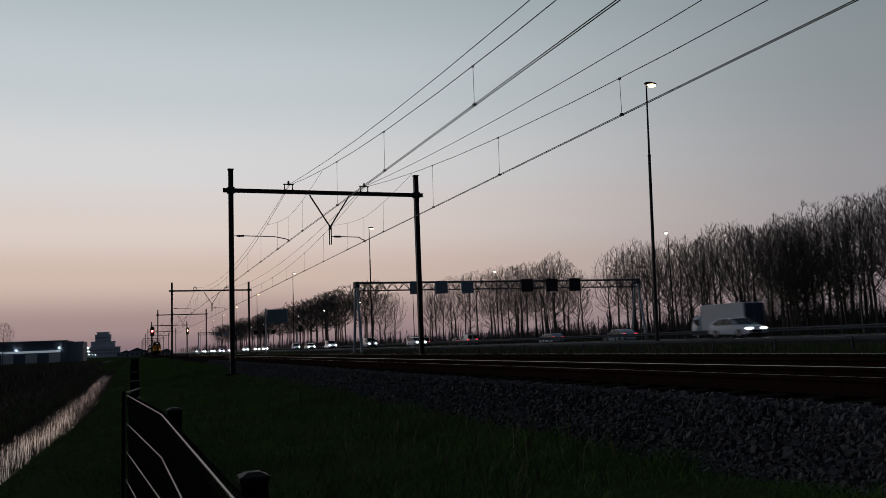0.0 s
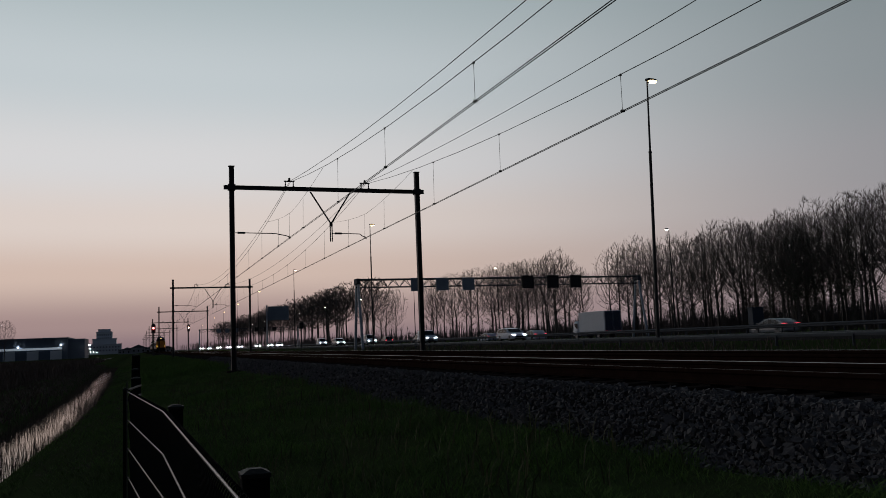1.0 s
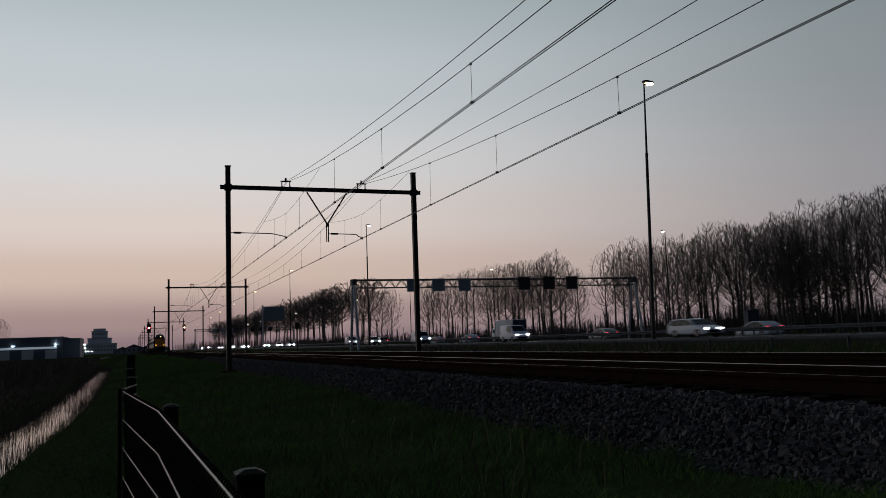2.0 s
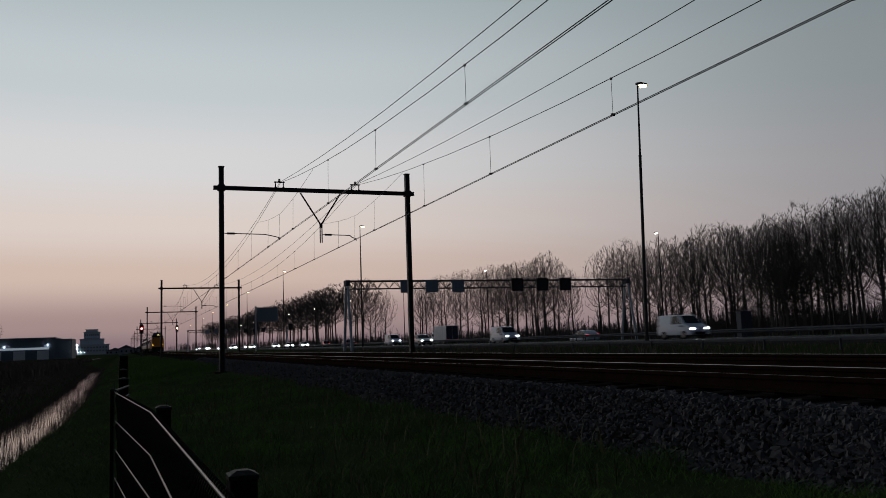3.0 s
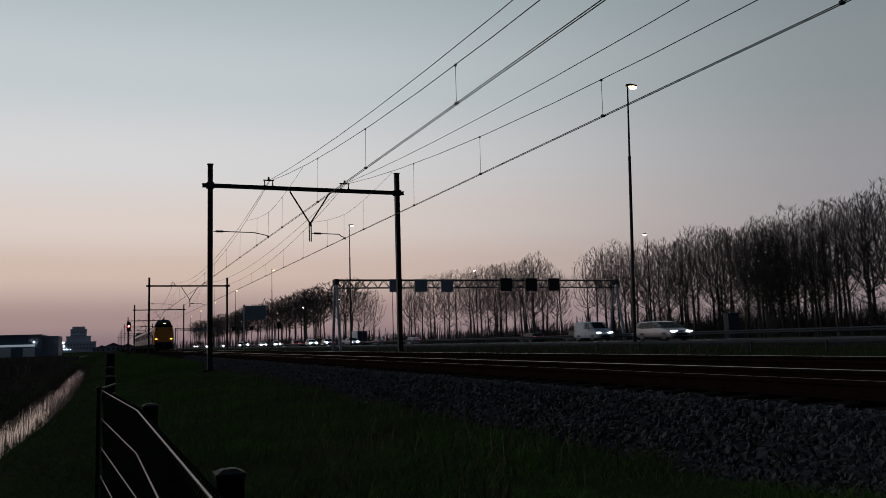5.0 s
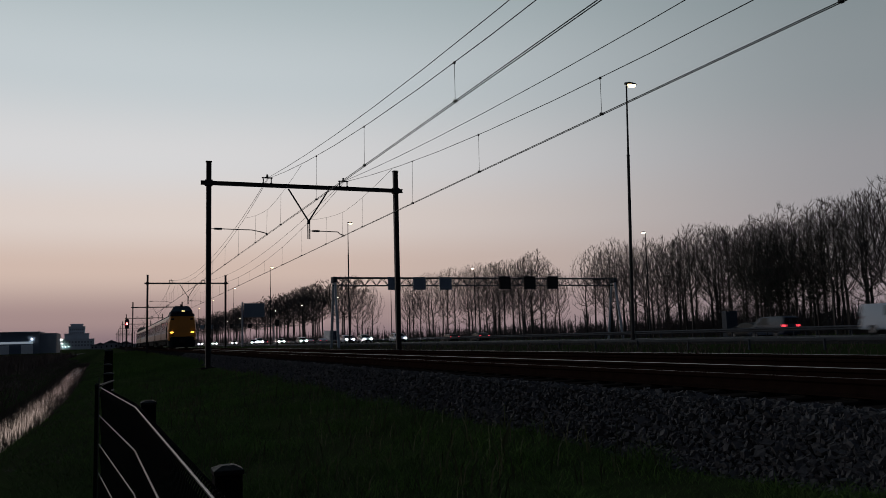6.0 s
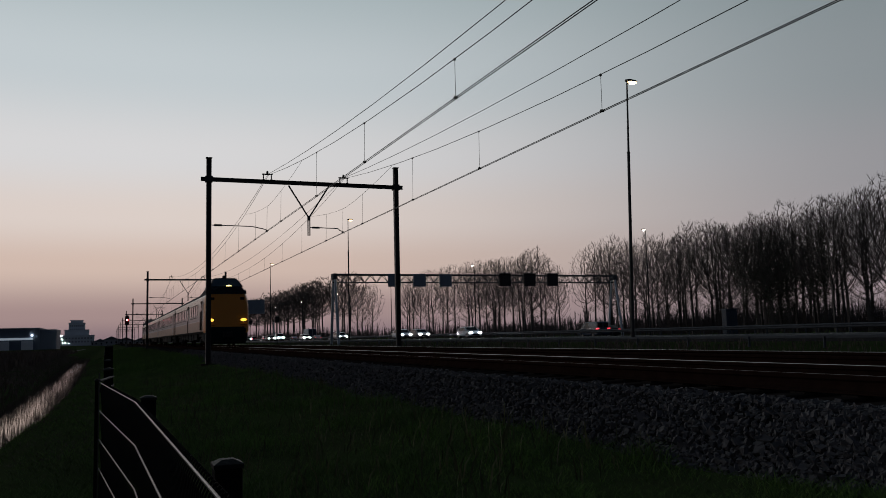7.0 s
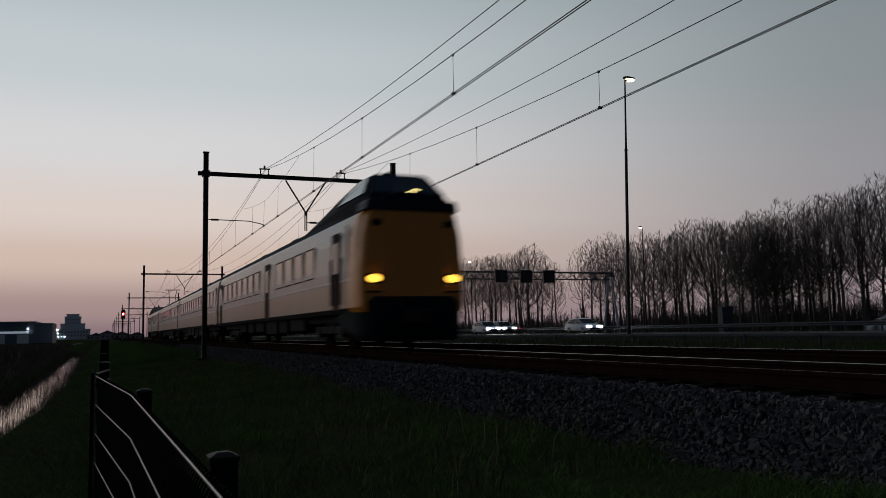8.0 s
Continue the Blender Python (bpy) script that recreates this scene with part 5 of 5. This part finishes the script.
def make_trees():
    kinds = [tree(3, 20, 0.21, 0.20), tree(8, 20, 0.24, 0.17), tree(15, 20, 0.19, 0.24, egg=0.2), tree(21, 20, 0.25, 0.19)]
    wood = [tree(51, 20, 0.31, 0.34, 0, 0.05, 460, 0.0, 6), tree(55, 20, 0.29, 0.36, 0, 0.05, 460, 0.0, 6)]
    ivied = [tree(33, 20, 0.22, 0.2, 0.7, 0.018, 1000), tree(41, 20, 0.22, 0.18, 0.5, 0.018, 1000)]
    rng = random.Random(5)
    used = set()

    def put(kind, x, y, s):
        m = Matrix.Translation((x, y, -0.85)) @ Matrix.Rotation(rng.uniform(0, 6.28), 4, "Z")
        if kind in used:
            o = copy_thing(kind, m)
        else:
            used.add(kind)
            o = kind
            o.matrix_basis = m
        o.scale = (s * rng.uniform(0.85, 1.1), s * rng.uniform(0.85, 1.1), s)

    # the long row along the motorway, with its gaps
    for k, (x, y, s) in enumerate(ROW):
        put(kinds[k % 4] if k < 4 else rng.choice(kinds), x, y, s)
    for k, (x, y, s) in enumerate(IVIED):
        put(ivied[k % 2], x, y, s)
    # the close wood further along
    for k in range(76):
        y = 298 + k * 4.4 + 0.036 * k * k + rng.uniform(-3, 3)
        put(rng.choice(wood), 77 + rng.uniform(-5, 10), y, rng.uniform(1.16, 1.3))
    # a lone bare tree in the field
    put(kinds[3], -43.5, 330, 0.72)


ROW = []
IVIED = []


def make_rows():
    rng = random.Random(17)

    def stretch(y0, y1, step, xs, tall):
        y = y0
        while y < y1:
            for n, x in enumerate(xs):
                ROW.append((x + rng.uniform(-1.5, 1.5), y + n * step * 0.4 + rng.uniform(-0.8, 0.8), tall * rng.uniform(0.93, 1.05)))
            y += step * rng.uniform(0.88, 1.12)

    stretch(79, 87, 4.0, (95, 99), 1.04)
    stretch(87, 120, 4.4, (94, 99), 1.0)
    stretch(90, 112, 6.0, (104,), 0.97)
    stretch(120, 160, 4.4, (95, 100), 1.01)
    stretch(112, 150, 6.5, (104,), 0.97)
    stretch(168, 176, 5.0, (96,), 0.85)
    stretch(178, 216, 5.2, (95, 100), 1.09)
    stretch(220, 282, 5.8, (97,), 1.11)
    stretch(286, 305, 9.0, (86,), 1.08)
    for y in (91, 93, 95.5, 97.5, 99.5, 101.5, 103.5, 106):
        IVIED.append((93 + rng.uniform(-2, 3), y + rng.uniform(-0.8, 0.8), rng.uniform(0.88, 0.97)))


def make_scrub():
    """Low bare bushes under and behind the rows."""
    rng = random.Random(9)
    st = Sticks()
    for k in range(480):
        y = rng.uniform(75, 420) if k < 300 else rng.uniform(70, 168)
        x = rng.uniform(104, 135) if y < 300 else rng.uniform(66, 90)
        h = rng.uniform(1.6, 5.0) if k < 300 else rng.uniform(3.0, 7.5)
        for _ in range(16):
            a = rng.uniform(0, 6.28)
            b = Vector((x + rng.uniform(-1, 1), y + rng.uniform(-1, 1), -1.0))
            e = b + Vector((math.cos(a) * h * 0.3, math.sin(a) * h * 0.3, h * rng.uniform(0.6, 1.0)))
            st.add(b, e, 0.05, 0.02)
            for _ in range(4):
                f = b.lerp(e, rng.uniform(0.3, 0.95))
                st.tip(f, f + Vector((rng.uniform(-0.9, 0.9), rng.uniform(-0.9, 0.9), rng.uniform(0.2, 1.1))), 0.035)
    tagged(raw("scrub", st.v, st.f, TWIG), "bare brown bushes under the trees", "bushes", kind="stuff")
    # far woods on the horizon
    st = Sticks()
    for _ in range(3200):
        y = rng.uniform(150, 1500)
        x = rng.uniform(140, 420) if y < 700 else rng.uniform(60, 500)
        b = Vector((x, y, -1))
        h = rng.uniform(4, 11)
        st.add(b, b + Vector((rng.uniform(-1, 1), rng.uniform(-1, 1), h)), 0.35, 0.08)
        for _ in range(3):
            f = b + Vector((0, 0, h * rng.uniform(0.3, 0.9)))
            st.add(f, f + Vector((rng.uniform(-2, 2), rng.uniform(-2, 2), rng.uniform(0.5, 2.5))), 0.14, 0.05)
    tagged(raw("far_wood", st.v, st.f, TWIG), "distant bare woodland on the horizon", "woods", kind="stuff")
    rngs = np.random.default_rng(3)
    n = 3000
    s = np.stack([rngs.uniform(63.8, 67, n), rngs.uniform(20, 260, n), np.full(n, -0.7)], 1)
    blades("far_strip_grass", s, 0.6, 0.05, GRASS, "tall grass along the far side of the motorway", "grass", 0.4, 12)
    n = 700
    s = np.stack([rngs.uniform(20, 24.5, n), rngs.uniform(26, 80, n), np.full(n, -0.75)], 1)
    blades("tall_weeds", s, 0.75, 0.03, SEDGE, "tall withered weeds by the crash barrier", "weeds", 0.4, 13)


make_rows()
make_trees()
make_scrub()


# ---- far buildings ----
def windows(parent, x0, x1, y, z0, z1, nx, nz, w, h, pane=GLASS):
    bm0 = nb()
    box(bm0, (-w / 2, -0.12, -h / 2), (w / 2, 0.0, h / 2), 0.02)
    first = part("window", bm0, pane, parent)
    for i in range(nx):
        for k in range(nz):
            m = pose(x0 + (x1 - x0) * (i + 0.5) / nx, y, z0 + (z1 - z0) * (k + 0.5) / nz)
            if i == k == 0:
                first.matrix_basis = m
            else:
                share(first, "window", m, parent)


def make_buildings():
    w = empty("warehouse", None, "long low dark blue-grey warehouse with lit gate lights", "warehouse")
    bm = nb()
    box(bm, (-120, 350, -1.6), (-24.5, 400, 6.3))
    for k in range(47):
        box(bm, (-119 + 2 * k, 349.9, -1), (-118.85 + 2 * k, 350, 6.2))
    part("wall", bm, CLADDING, w)
    bm = nb()
    box(bm, (-121, 349.6, 6.3), (-24.2, 400.5, 6.85))
    part("roof", bm, CLADDING, w)
    bm = nb()
    box(bm, (-24.5, 352, -1.6), (-18.6, 380, 6.2))
    part("stair_block", bm, CLADDING, w)
    # Pale band along the wall, brightened by emission added to its surface.
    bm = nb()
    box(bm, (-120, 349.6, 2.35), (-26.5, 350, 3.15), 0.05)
    part("pale_wall_band", bm, BAND_GLOW, w, "pale wall band brightened by added glow")
    bm = nb()
    box(bm, (-30.5, 349.8, -1.5), (-26.5, 349.95, 1.9), 0.03)
    gate = part("loading_door", bm, PALE_WALL, w)
    for k in range(1, 11):
        share(gate, "loading_door", pose(-8.0 * k, 0, 0), w)
    for x, z in ((-26.9, 4.0), (-41.5, 3.6)):
        bm = nb()
        box(bm, (x - 0.18, 349.5, z - 0.12), (x + 0.18, 349.9, z + 0.12), 0.04)
        part("wall_light", bm, SITE_LIGHT, w, "lit wall light")
    s = empty("yard_lights", pose(-16.6, 345, 0), "cluster of bright white lights on a yard mast", "flood light")
    bm = nb()
    bar(bm, (0, 0, -1.6), (0, 0, 4.2), 0.1)
    part("mast", bm, STEEL, s)
    for dx, z, r in ((0.0, 3.5, 0.26), (0.15, 2.2, 0.2), (0.4, 0.9, 0.12), (1.4, 0.85, 0.12), (2.6, 0.8, 0.12)):
        bm = nb()
        box(bm, (dx - r, -0.25, z - r * 0.7), (dx + r, -0.05, z + r * 0.7), 0.08)
        part("flood_lamp", bm, SITE_LIGHT, s)

    t = empty("office_tower", None, "pale stepped office block far across the fields", "building")
    for x0, x1, z, y in ((-50, -14, 8.5, 905), (-41, -19, 14.0, 908), (-37.5, -23, 21.0, 912), (-36, -25, 23.6, 916)):
        bm = nb()
        box(bm, (x0, y, -2), (x1, y + 30, z))
        box(bm, (x0 - 0.4, y - 0.4, z), (x1 + 0.4, y + 30, z + 0.5))
        part("block", bm, PALE_WALL, t)
    windows(t, -37, -23.5, 911.95, 9.5, 20, 7, 3, 1.2, 1.6, BRICKISH)
    windows(t, -49, -15, 904.95, 1.0, 7.5, 12, 2, 1.6, 1.6, BRICKISH)
    # low houses and sheds on the horizon
    rng = random.Random(2)
    for k in range(9):
        x, y = -12 + k * 4.6 + rng.uniform(-1, 1), 620 + rng.uniform(-40, 180)
        wd, h = rng.uniform(7, 12), rng.uniform(2.8, 4.6)
        hs = empty("house", pose(x, y, -1.5), "small dark house with a pitched roof far away", "house", "houses on the horizon")
        bm = nb()
        box(bm, (-wd / 2, 0, 0), (wd / 2, 9, h))
        part("wall", bm, BRICKISH, hs)
        bm = nb()
        loft(bm, [[(-wd / 2 - 0.3, yy, h), (wd / 2 + 0.3, yy, h), (0, yy, h + wd * 0.22)] for yy in (-0.4, 9.4)])
        part("roof", bm, ROOF, hs)
        windows(hs, -wd / 2 + 0.5, wd / 2 - 0.5, -0.02, 0.6, h - 0.4, 3, 1, 1.0, 1.3)
    # a pale path beyond the ditch
    bm = nb()
    prev = None
    for k in range(24):
        y = 170 + k * 5
        x = -8.0 + 0.05 * k
        z = -1.25
        a, b = bm.verts.new((x - 0.45, y, z)), bm.verts.new((x + 0.45, y, z))
        if prev:
            bm.faces.new((prev[0], prev[1], b, a))
        prev = (a, b)
    tagged(part("path", bm, CONCRETE), "pale narrow field path", "path", kind="structure")


make_buildings()


# ---- what moves ----
def motions():
    def along(t):
        return pose(T1, TRAIN_FRONT + TRAIN_SPEED * (8.0 - t), 0)
    walk(TRAIN, [(t, along(t)) for t in (0.0, 2.0, 4.0, 6.0, 8.0)])
    for ob, x, y, v, turn in MOVING:
        walk(ob, [(t, pose(x, y + v * t, ROAD_Z if turn else FAR_Z, 0, 0, turn)) for t in (0.0, 4.0, 8.0)])


motions()
